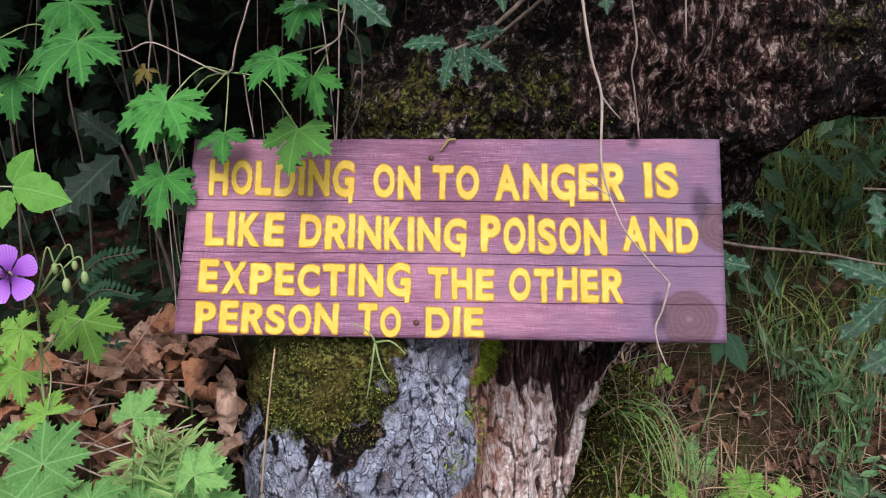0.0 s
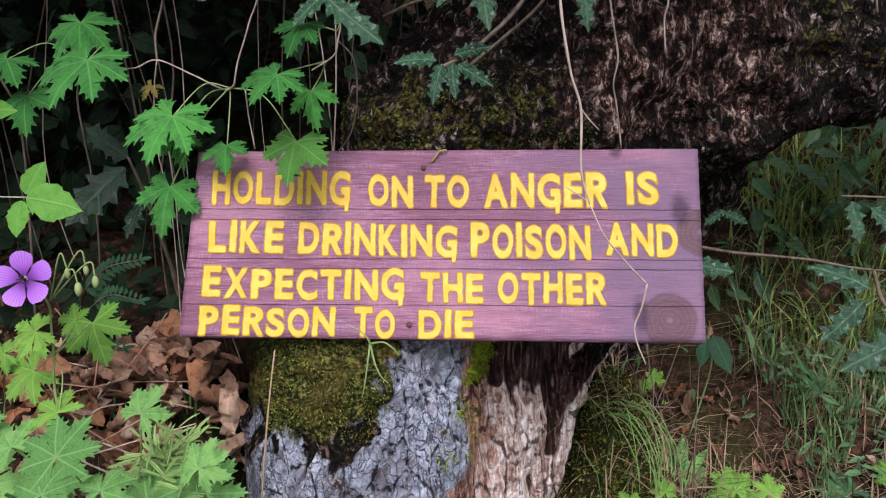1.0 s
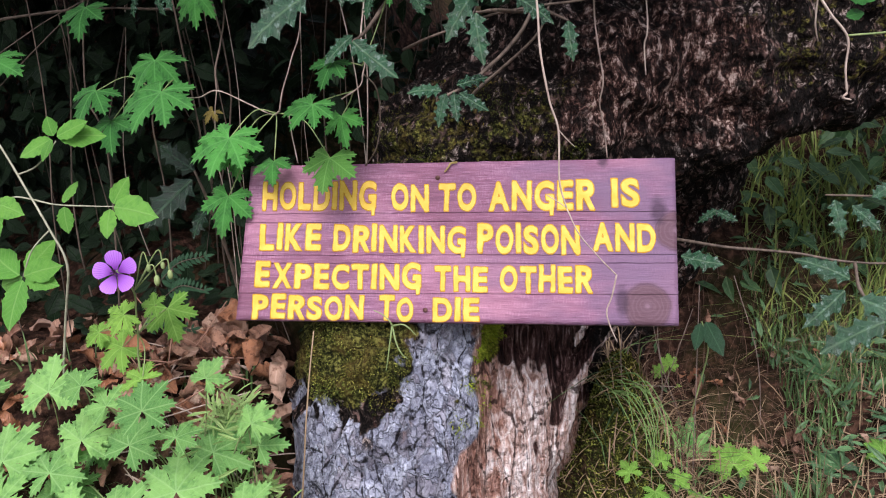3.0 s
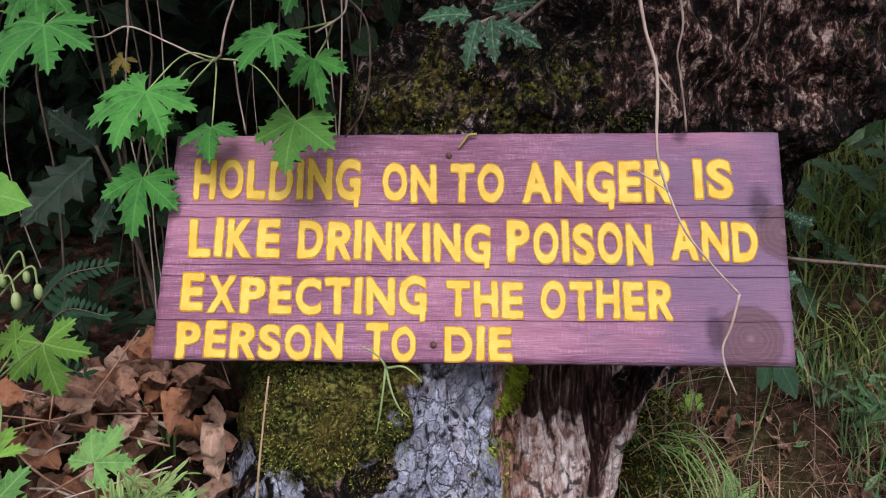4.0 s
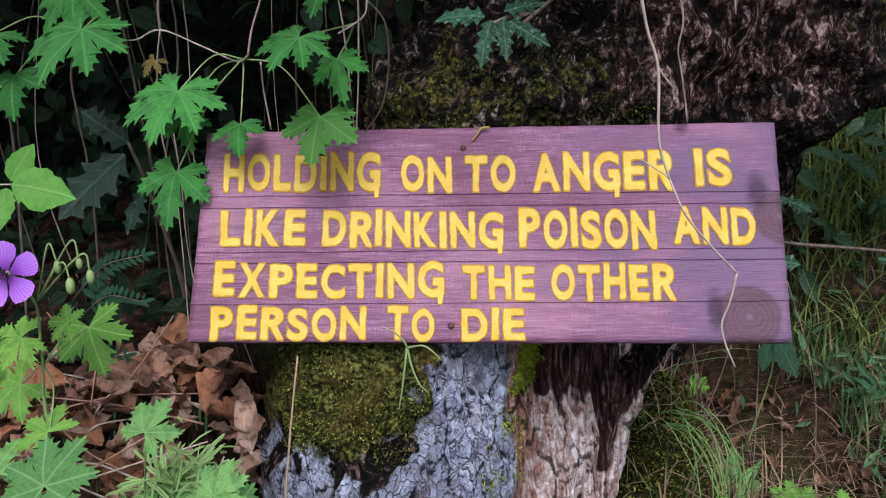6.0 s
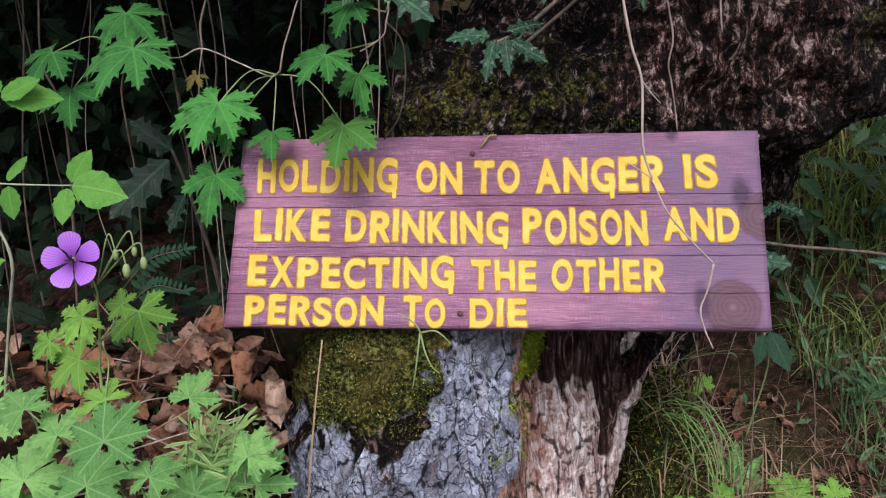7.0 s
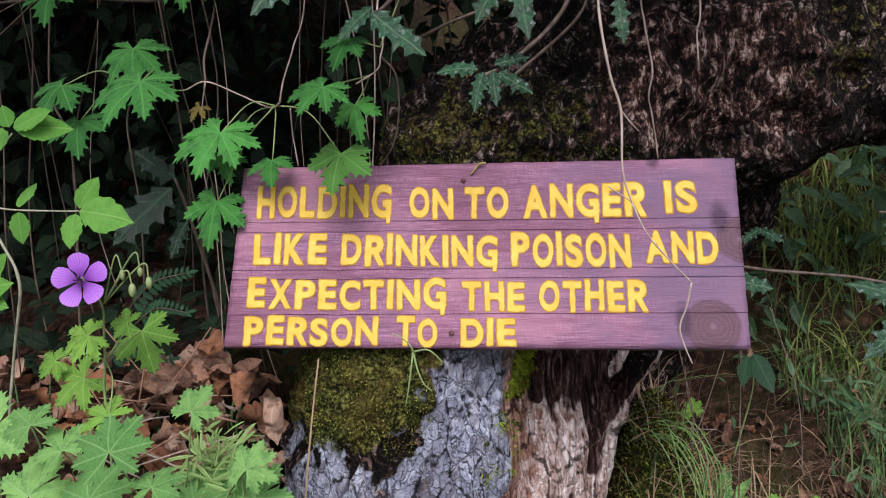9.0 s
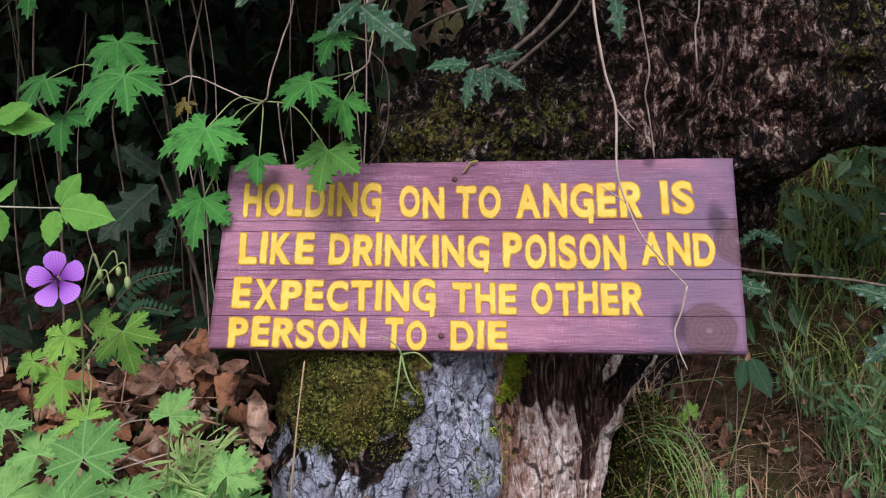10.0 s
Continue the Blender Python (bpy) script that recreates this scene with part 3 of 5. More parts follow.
xs, ys = axis(-1.3, 1.7, 0.02, 400), axis(-0.2, 2.5, 0.02, 400)
verts = [(x, y, ground_height(x, y)) for y in ys for x in xs]
w = len(xs)
faces = [(j * w + i, j * w + i + 1, (j + 1) * w + i + 1, (j + 1) * w + i) for j in range(len(ys) - 1) for i in range(w - 1)]
me = bpy.data.meshes.new("ground")
me.from_pydata(verts, [], faces)
me.materials.append(SOIL)
me.polygons.foreach_set("use_smooth", [True] * len(faces))
tagged(new("ground", me), "dark brown leafy soil of a steep bank", "ground", kind="structure")


# ---- the old tree ----
# the sign's plane, against which the trunk rests
ORIGIN = Vector((0.011, 0.8301, 0.8203))
UX, UY = Vector((0.9995, 0.027, -0.0182)).normalized(), Vector((0.007, 0.3687, 0.9295))
UZ = UX.cross(UY).normalized()
UY = UZ.cross(UX)
SIGN = Matrix((UX, UY, UZ)).transposed().to_4x4()
SIGN.translation = ORIGIN
def trunk():
    rough = bmesh.new()
    tube(rough, [(-0.13, 0.93, 0.05), (-0.105, 0.935, 0.35), (-0.095, 0.935, 0.6), (-0.03, 1.02, 0.85)], 0.19, 0.145, 16)
    tube(rough, [(0.01, 1.02, 0.05), (0.030, 1.01, 0.35), (0.068, 1.04, 0.6), (0.07, 1.1, 0.9)], 0.125, 0.112, 16)
    tube(rough, [(0.10, 0.98, 0.10), (0.128, 0.975, 0.40), (0.162, 0.975, 0.54), (0.215, 1.00, 0.63), (0.28, 1.06, 0.70)], 0.026, 0.015, 12)
    tube(rough, [(0.46, 1.30, 1.10), (0.40, 1.33, 0.946), (0.37, 1.36, 0.809), (0.31, 1.38, 0.665), (0.24, 1.40, 0.5)], 0.15, 0.10, 14)
    tube(rough, [(-0.02, 1.13, 0.72), (0.12, 1.15, 0.97), (0.40, 1.22, 1.065), (0.75, 1.29, 1.18), (1.15, 1.36, 1.335), (1.9, 1.5, 1.85)], 0.20, 0.165, 20)
    tube(rough, [(0.08, 1.22, 0.3), (0.12, 1.22, 0.72), (0.26, 1.24, 1.05)], 0.12, 0.17, 14)
    tube(rough, [(0.35, 1.30, 1.15), (0.36, 1.36, 1.7), (0.34, 1.40, 2.8), (0.36, 1.4, 4.2)], 0.22, 0.15, 16)
    tube(rough, [(-0.10, 1.08, 0.9), (-0.02, 1.05, 0.96), (0.10, 1.04, 0.97)], 0.085, 0.13, 12)
    ob = new("temporary", mesh_of("temporary", rough))
    mod = ob.modifiers.new("remesh", "REMESH")
    mod.mode, mod.voxel_size = "VOXEL", 0.0055
    deps = bpy.context.evaluated_depsgraph_get()
    me = bpy.data.meshes.new_from_object(ob.evaluated_get(deps))
    bpy.data.objects.remove(ob)
    me.name = "trunk"
    bm = bmesh.new()
    bm.from_mesh(me)
    for _ in range(3):
        bmesh.ops.smooth_vert(bm, verts=bm.verts, factor=0.5, use_axis_x=True, use_axis_y=True, use_axis_z=True)
    bm.normal_update()
    lichen, wood, moss, core, pit, scar = (bm.verts.layers.float.new(k) for k in ("lichen", "wood", "moss", "core", "hollow", "scar"))
    for v in bm.verts:
        p, n = v.co.copy(), v.normal.copy()
        if p.y > 1.5 or p.z > 1.6:
            continue
        wob = 0.03 * noise.noise(p * 18) + 0.015 * noise.noise(p * 50)
        x, z = p.x + wob, p.z + wob
        low = 1 - smoothstep(0.70, 0.78, p.z)
        split = 0.044 - 0.20 * max(0, 0.665 - z)
        wd = low * smoothstep(split - 0.012, split + 0.012, x)
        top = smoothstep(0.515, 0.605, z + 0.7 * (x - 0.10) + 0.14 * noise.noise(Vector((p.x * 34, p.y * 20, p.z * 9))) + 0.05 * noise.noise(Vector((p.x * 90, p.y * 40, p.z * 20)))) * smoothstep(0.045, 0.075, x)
        wd *= 1 - smoothstep(0.19, 0.22, x)
        rib = low * (1 - smoothstep(0.008, 0.016, abs(p.x + 0.006 * noise.noise(p * 40) - (0.140 + max(0, p.z - 0.40) * 0.27 + 0.5 * max(0, p.z - 0.56))))) * (1 - smoothstep(0.66, 0.69, p.z))
        top *= 1 - rib
        wd = max(wd, rib)
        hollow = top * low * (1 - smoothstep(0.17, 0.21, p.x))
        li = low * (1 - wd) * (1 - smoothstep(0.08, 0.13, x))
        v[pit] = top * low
        v[scar] = smoothstep(0.10, 0.24, x) * (1 - smoothstep(0.40, 0.56, x)) * smoothstep(0.90, 0.97, z) * (1 - smoothstep(1.10, 1.22, z))
        ms = low * smoothstep(0.585, 0.625, z + 0.10 * (-0.14 - x)) * (1 - smoothstep(-0.075, -0.05, x))
        ms = max(ms, low * 0.35 * (1 - smoothstep(0.01, 0.035, math.hypot(x - 0.03, (z - 0.60) * 0.6))))
        ms = max(ms, smoothstep(0.86, 0.92, z) * (1 - smoothstep(0.98, 1.06, z)) * (1 - smoothstep(0.10, 0.2, x)) * 0.44)
        ms = max(ms, smoothstep(0.95, 1.05, z) * smoothstep(0.32, 0.5, x) * 0.32)
        li *= 1 - 0.9 * ms
        fringe = smoothstep(0.50, 0.585, z) * (1 - smoothstep(-0.075, -0.035, x))
        li *= 1 - fringe * smoothstep(-0.02, 0.18, noise.noise(p * 30) + 0.5 * noise.noise(p * 75) + 0.10 * fringe)
        v[lichen], v[wood], v[moss] = li, wd, ms
        v[core] = smoothstep(0.066, 0.088, x + 0.08 * (0.6 - z)) * (1 - smoothstep(0.135, 0.160, x))
        v[core] = max(v[core], rib)
        q = Vector((p.x, p.y, p.z * 0.45))
        high = smoothstep(0.84, 0.95, p.z)
        big = (0.022 + 0.018 * high) * noise.noise(p * 7) + (0.012 + 0.012 * high) * noise.noise(p * 16)
        fissure = -max(0.0, 1 - 9 * abs(noise.noise(q * 26 + 0.5 * noise.noise_vector(q * 40))))
        knobs = noise.noise(q * 48)
        ridge = noise.noise(Vector((p.x * 24, p.y * 24, p.z * 9))) + 0.7 * noise.noise(Vector((p.x * 60, p.y * 60, p.z * 12))) + 0.6 * noise.noise(Vector((p.x * 130, p.y * 130, p.z * 16)))
        rough_ = noise.ridged_multi_fractal(p * 17, 1.0, 2.1, 5, 1.0, 2.0) - 1.0
        disp = big + li * (0.007 * fissure + 0.003 * knobs) + wd * 0.009 * ridge + (1 - li - wd) * 0.013 * rough_ - 0.010 * hollow + ms * (0.005 + 0.004 * noise.noise(p * 70))
        v.co = p + n * disp
        local = v.co - ORIGIN
        if abs(local.dot(UX)) < 0.33 and abs(local.dot(UY)) < 0.15:
            v.co -= UZ * max(0.0, local.dot(UZ) + 0.023)
    bm.to_mesh(me)
    bm.free()
    me.materials.clear()
    me.materials.append(BARK)
    me.polygons.foreach_set("use_smooth", [True] * len(me.polygons))
    return me


tree = thing("old_tree", "old leaning tree with grey lichened bark and moss", "tree")
trunk_me = trunk()
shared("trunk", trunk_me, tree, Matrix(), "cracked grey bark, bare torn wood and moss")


def moss_tufts(name, me, test, count, size, material, label, seed):
    """Short upright moss leaves that grow from the bark."""
    rnd, bm = random.Random(seed), bmesh.new()
    spots = [(v.co.copy(), v.normal.copy()) for v in me.vertices if v.co.y < 1.15 and test(v.co)]
    if not spots:
        return
    for _ in range(count):
        p, n = rnd.choice(spots)
        p = p + Vector([rnd.uniform(-0.004, 0.004) for _ in range(3)])
        out = (n + Vector([rnd.uniform(-0.8, 0.8) for _ in range(3)])).normalized()
        side = out.cross(Vector((rnd.uniform(-1, 1), 0.3, rnd.uniform(-1, 1)))).normalized() * size * 0.22
        s = size * rnd.uniform(0.5, 1.3)
        a, b, c, d = (bm.verts.new(q) for q in (p - 0.25 * s * out, p + side + 0.4 * s * out, p + s * out + Vector((0, 0, -0.2 * s)), p - side + 0.4 * s * out))
        bm.faces.new((a, b, c, d))
    ob = part(name, bm, material, tree, label, smooth=False)
    tagged(ob, kind="stuff")


def near_patch(p):
    w_ = 0.03 * noise.noise(p * 18)
    return -0.215 < p.x < -0.05 + w_ and 0.60 + w_ - 0.1 * (-0.14 - p.x) < p.z < 0.75 and noise.noise(p * 40) + 0.6 * noise.noise(p * 14) > -0.15


moss_tufts("moss", trunk_me, near_patch, 16000, 0.0032, MOSS, "brown-green moss cushion", 3)
moss_tufts("moss_clump", trunk_me, lambda p: p.y < 1.0 and math.hypot((p.x - 0.052 - 0.3 * (p.z - 0.66)) * 1.3, (p.z - 0.662) * 0.62) < 0.020 + 0.012 * noise.noise(p * 60), 3200, 0.006, BRIGHT_MOSS, "bright green moss clump", 4)
moss_tufts("moss_patch", trunk_me, lambda p: math.hypot((p.x - 0.025) * 1.3, (p.z - 0.575) * 0.8) < 0.035 and noise.noise(p * 55) > 0.15, 500, 0.0035, BRIGHT_MOSS, "thin bright moss in bark cracks", 5)
moss_tufts("upper_moss", trunk_me, lambda p: -0.14 < p.x < 0.2 and 0.90 < p.z < 1.04 and noise.noise(p * 22) + 0.5 * noise.noise(p * 9) > 0.12, 6500, 0.004, DARK_MOSS, "dark moss above the sign", 6)


# ---- the sign ----
sign = thing("wooden_sign", "weathered purple wooden sign with yellow hand-painted writing", "sign")
sign.matrix_world = SIGN


def board():
    """A sawn plank, its edges uneven and slightly rounded; the painted face lies at z = 0."""
    bm = bmesh.new()
    nx, ny = 90, 36
    thick = 0.017

    def corner(s, t):
        left = -0.3046 + (0.0071) * t
        right = 0.2991 + 0.0039 * t
        x = left + (right - left) * s
        low, high = -0.1115 - 0.0039 * s, 0.1115 + 0.0039 * s
        y = low + (high - low) * t
        return x, y

    grid = []
    for j in range(ny + 1):
        row = []
        for i in range(nx + 1):
            x, y = corner(i / nx, j / ny)
            rim = min(i, nx - i, j, ny - j)
            if j in (0, ny):
                y += 0.0006 * noise.noise(Vector((x * 60, j, 1))) + 0.0006 * noise.noise(Vector((x * 14, j, 4)))
            if i in (0, nx):
                x += 0.0007 * noise.noise(Vector((y * 90, i, 2)))
            z = 0.0006 * noise.noise(Vector((x * 9, y * 90, 0))) - (0.0012 if rim == 0 else 0)
            row.append(bm.verts.new((x, y, z)))
        grid.append(row)
    for j in range(ny):
        for i in range(nx):
            bm.faces.new((grid[j][i], grid[j][i + 1], grid[j + 1][i + 1], grid[j + 1][i]))
    ring = grid[0] + [r[-1] for r in grid[1:]] + list(reversed(grid[-1][:-1])) + [r[0] for r in reversed(grid[1:-1])]
    back = [bm.verts.new((v.co.x, v.co.y, -thick)) for v in ring]
    for k in range(len(ring)):
        m_ = (k + 1) % len(ring)
        bm.faces.new((ring[m_], ring[k], back[k], back[m_]))
    bm.faces.new(back[::-1])
    return bm


part("board", board(), BOARD, sign, "purple painted plank with two knots")

CAP = 0.73


def glyph(char, offset):
    """A bold letter with rounded corners: the outline is spaced evenly, smoothed and filled."""
    cu = bpy.data.curves.new("glyph", "FONT")
    cu.body, cu.offset, cu.resolution_u = char, offset, 6
    ob = new("temporary", cu)
    me_ = bpy.data.meshes.new_from_object(ob.evaluated_get(bpy.context.evaluated_depsgraph_get()))
    bpy.data.objects.remove(ob)
    bpy.data.curves.remove(cu)
    ways = {}
    uses = {}
    for f in me_.polygons:
        for key in f.edge_keys:
            uses[key] = uses.get(key, 0) + 1
    for (a, b), count in uses.items():
        if count > 1:
            continue
        ways.setdefault(a, []).append(b)
        ways.setdefault(b, []).append(a)
    bm, left = bmesh.new(), set(ways)
    while left:
        first = min(left)
        loop, at, last = [first], ways[first][0], first
        while at != first:
            loop.append(at)
            onward = [q for q in ways[at] if q != last]
            last, at = at, onward[0] if onward else first
        left -= set(loop)
        pts = [me_.vertices[k].co.to_2d() for k in loop]
        even = []
        for a, b in zip(pts, pts[1:] + pts[:1]):
            n = max(1, round((b - a).length / 0.02))
            even += [a + (b - a) * k / n for k in range(n)]
        for _ in range(5):
            even = [(even[k - 1] + 2 * even[k] + even[(k + 1) % len(even)]) / 4 for k in range(len(even))]
        vs = [bm.verts.new((p.x, p.y, 0)) for p in even]
        for a, b in zip(vs, vs[1:] + vs[:1]):
            bm.edges.new((a, b))
    bmesh.ops.triangle_fill(bm, use_beauty=True, use_dissolve=False, edges=bm.edges)
    for f in bm.faces:
        if f.normal.z < 0:
            f.normal_flip()
    bm.to_mesh(me_)
    bm.free()
    return me_


def letters(word, u0, u1, v0, v1, lean, rnd):
    """One painted word, letter by letter, fitted between u0..u1 and v0..v1; lean is the rise of its base line."""
    wide = {"I": 0.34, "L": 0.82, "E": 0.86, "T": 0.95, "S": 0.88, "N": 1.06, "O": 1.02, "G": 1.05, "A": 1.1, "X": 1.08, "D": 1.02}
    ratio = [wide.get(c, 0.95) for c in word]
    gap = 0.09
    unit = (u1 - u0) / (sum(ratio) + gap * (len(word) - 1))
    x = u0
    for c, r in zip(word, ratio):
        wd = r * unit
        bm = bmesh.new()
        for layer, (offset, z, mi) in enumerate(((0.060, 0.0002, 1), (0.030, 0.0006, 0))):
            me_ = glyph("P" if c == "R" else c, offset)
            lo = [min(v.co[k] for v in me_.vertices) for k in (0, 1)]
            hi = [max(v.co[k] for v in me_.vertices) for k in (0, 1)]
            if layer == 0:
                box = lo + hi
            before, faces_before = len(bm.verts), len(bm.faces)
            bm.from_mesh(me_)
            bpy.data.meshes.remove(me_)
            bm.verts.ensure_lookup_table()
            bm.faces.ensure_lookup_table()
            for v in bm.verts[before:]:
                s = (v.co.x - box[0]) / (box[2] - box[0])
                t = (v.co.y - box[1]) / (box[3] - box[1])
                v.co = (s, t, z)
            for f in bm.faces[faces_before:]:
                f.material_index = mi
        tilt, lift, tall = rnd.uniform(-0.05, 0.05), rnd.uniform(-0.0012, 0.0012), rnd.uniform(0.97, 1.03)
        for v in bm.verts:
            s, t, z = v.co
            px = x + s * wd + tilt * (t - 0.5) * 0.02
            py = v0 + lean * (px - u0) + lift + t * (v1 - v0) * tall
            q = Vector((px, py, 0))
            jig = 0.0007 * noise.noise_vector(q * 130) + 0.0004 * noise.noise_vector(q * 420)
            v.co = (px + jig.x, max(py + jig.y, -0.1135), z + (0.0004 if s < 0 else 0))
        if c == "G":
            tail = [(x + wd * a, v0 + lean * (x - u0) + (v1 - v0) * b) for a, b in ((0.70, 0.12), (0.97, 0.12), (0.93, -0.15), (0.74, -0.17))]
            for k, z in ((1, 0.0003),):
                f = bm.faces.new([bm.verts.new((p, q, z)) for p, q in tail][::-1])
                f.material_index = 1
            cx, cy = (sum(p[k] for p in tail) / 4 for k in (0, 1))
            f = bm.faces.new([bm.verts.new((cx + (p - cx) * 0.7, cy + (q - cy) * 0.8, 0.0009)) for p, q in tail][::-1])
            f.material_index = 0
        if c == "R":
            leg = ((0.30, 0.46), (0.60, 0.50), (1.04, 0.03), (0.98, -0.02), (0.74, 0.0))
            for grow, z, mi in ((1.0, 0.0003, 1), (0.80, 0.0008, 0)):
                pts = [(0.66 + (a - 0.66) * (1 - (1 - grow) * 0.75), 0.24 + (b - 0.24) * (1 - (1 - grow) * 0.5)) for a, b in leg]
                if mi == 0:
                    pts = [(a + (0.02 if b > 0.3 else 0), b + (0.06 if b > 0.3 else 0.02)) for a, b in pts]
                f = bm.faces.new([bm.verts.new((x + wd * a, v0 + lean * (x - u0) + (v1 - v0) * b, z)) for a, b in pts][::-1])
                f.material_index = mi
        ext = bmesh.ops.extrude_face_region(bm, geom=list(bm.faces))
        for g in ext["geom"]:
            if isinstance(g, bmesh.types.BMVert):
                g.co.z += 0.0004
        bmesh.ops.recalc_face_normals(bm, faces=bm.faces)
        ob = new("letter", mesh_of("letter", bm, YELLOW, YELLOW_EDGE, smooth=False))
        ob.parent = sign
        x += wd + gap * unit


rnd = random.Random(7)
for word, u0, u1, v0, v1, lean in (
        ("HOLDING", -0.2775, -0.1108, 0.0447, 0.0885, -0.012), ("ON", -0.0903, -0.0358, 0.0417, 0.0833, -0.012),
        ("TO", -0.0237, 0.0306, 0.0417, 0.0833, -0.010), ("ANGER", 0.0467, 0.1932, 0.0415, 0.0862, -0.006), ("IS", 0.2150, 0.2545, 0.0450, 0.0868, -0.006),
        ("LIKE", -0.2780, -0.1870, -0.0140, 0.0266, -0.010), ("DRINKING", -0.1711, 0.0169, -0.0163, 0.0241, -0.012),
        ("POISON", 0.0315, 0.1724, -0.0195, 0.0235, -0.008), ("AND", 0.1889, 0.2734, -0.0165, 0.0240, -0.008),
        ("EXPECTING", -0.2812, -0.0441, -0.0673, -0.0291, -0.013), ("THE", -0.0268, 0.0476, -0.0716, -0.0337, -0.012), ("OTHER", 0.0630, 0.1877, -0.0728, -0.0339, -0.010),
        ("PERSON", -0.2823, -0.1230, -0.1110, -0.0753, -0.011), ("TO", -0.1028, -0.0540, -0.1131, -0.0776, -0.010), ("DIE", -0.0285, 0.0366, -0.1129, -0.0786, -0.010)):
    letters(word, u0, u1, v0, v1, lean, rnd)

for u, v in ((-0.0244, 0.0904), (-0.0381, -0.0970)):
    bm = bmesh.new()
    tube(bm, [(u, v, -0.010), (u, v, -0.002), (u, v, 0.0012)], 0.0022, 0.0034, 10, 2)
    part("nail", bm, STEEL, sign, "rusty nail head")

stalk = thing("dry_leaf_stalk", "small dry yellow leaf stalk lying on the sign", "stalk")
stem("stalk", [SIGN @ Vector(p) for p in ((-0.015, 0.098, 0.002), (-0.010, 0.104, 0.004), (-0.006, 0.110, 0.004), (0.003, 0.111, 0.005))], 0.0011, 0.0016, YELLOWED, stalk, sides=5)


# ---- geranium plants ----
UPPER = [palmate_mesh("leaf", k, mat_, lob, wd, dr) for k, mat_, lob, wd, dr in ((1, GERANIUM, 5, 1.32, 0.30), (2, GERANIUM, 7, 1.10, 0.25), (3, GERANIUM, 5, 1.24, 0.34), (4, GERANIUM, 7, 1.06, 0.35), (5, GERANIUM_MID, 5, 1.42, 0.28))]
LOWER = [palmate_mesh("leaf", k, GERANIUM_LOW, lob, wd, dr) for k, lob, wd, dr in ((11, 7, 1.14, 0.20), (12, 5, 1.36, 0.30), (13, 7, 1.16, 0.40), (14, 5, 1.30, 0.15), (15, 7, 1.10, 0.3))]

LIT_LEAVES = [palmate_mesh("leaf", k, GERANIUM_LIT, lob, wd, dr) for k, lob, wd, dr in ((16, 5, 1.25, 0.25), (17, 7, 1.05, 0.30), (18, 5, 1.15, 0.20))]


def leafy(plant, node, leaves, meshes, stem_mat, r=0.0008, sag=0.02):
    """Leaves on thin stalks that all spring from one node: x, y, z, size, spin, up, turn, which mesh."""
    node = Vector(node)
    for x, y, z, size, spin, up, turn, k in leaves:
        shared("leaf", meshes[k % len(meshes)], plant, facing(x, y, z, size, spin, up, turn))
        p = Vector((x, y + 0.003, z))
        mid = (p + node) / 2 + Vector((0, 0.012, sag))
        stem("leaf_stalk", [node, mid, p], r * 1.2, r, stem_mat, plant, sides=5)


climber = thing("climbing_geranium", "climbing geranium with large toothed leaves over the sign", "plant")
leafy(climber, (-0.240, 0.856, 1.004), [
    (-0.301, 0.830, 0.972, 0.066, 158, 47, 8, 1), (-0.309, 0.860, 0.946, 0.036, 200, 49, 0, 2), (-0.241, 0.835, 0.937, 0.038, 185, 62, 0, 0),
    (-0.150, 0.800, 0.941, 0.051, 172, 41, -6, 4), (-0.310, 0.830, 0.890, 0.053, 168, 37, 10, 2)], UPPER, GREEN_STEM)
stem("runner", [(-0.232, 0.850, 1.006), (-0.247, 0.860, 1.002), (-0.288, 0.870, 1.020), (-0.334, 0.880, 1.039), (-0.367, 0.890, 1.031), (-0.386, 0.870, 1.031)], 0.0011, 0.0009, VINE, climber)
stem("runner", [(-0.334, 0.880, 1.039), (-0.342, 0.900, 1.070), (-0.339, 0.920, 1.111), (-0.336, 0.940, 1.172), (-0.34, 0.96, 1.34)], 0.0015, 0.0012, TWIG, climber)
stem("runner", [(-0.232, 0.850, 1.006), (-0.228, 0.860, 1.036), (-0.219, 0.880, 1.079), (-0.207, 0.900, 1.143), (-0.21, 0.93, 1.34)], 0.0012, 0.0010, VINE_DARK, climber)
stem("runner", [(-0.222, 0.86, 1.00), (-0.226, 0.88, 0.97), (-0.224, 0.89, 0.93)], 0.0011, 0.0009, VINE, climber)
stem("runner", [(-0.334, 0.880, 1.039), (-0.35, 0.90, 1.0), (-0.36, 0.92, 0.93), (-0.352, 0.93, 0.84), (-0.36, 0.95, 0.66)], 0.0010, 0.0008, VINE, climber)
stem("runner", [(-0.345, 0.91, 0.97), (-0.342, 0.92, 0.88), (-0.345, 0.93, 0.80), (-0.335, 0.93, 0.70)], 0.0009, 0.0008, VINE, climber)

upper = thing("climbing_geranium", "climbing geranium with dark green toothed leaves in the hedge", "plant")
leafy(upper, (-0.40, 0.90, 1.035), [
    (-0.409, 0.857, 1.040, 0.073, 150, 47, 5, 1), (-0.435, 0.900, 1.088, 0.058, 190, 49, 5, 3)], UPPER, GREEN_STEM)
leafy(upper, (-0.47, 0.95, 1.05), [(-0.553, 0.930, 1.049, 0.057, 152, 47, 0, 2), (-0.538, 0.940, 1.002, 0.055, 188, 52, 0, 0)], UPPER, GREEN_STEM)
stem("runner", [(-0.40, 0.90, 1.035), (-0.44, 0.93, 1.04), (-0.48, 0.96, 1.0), (-0.48, 0.98, 0.85), (-0.49, 0.98, 0.63)], 0.0012, 0.0016, TWIG, upper)

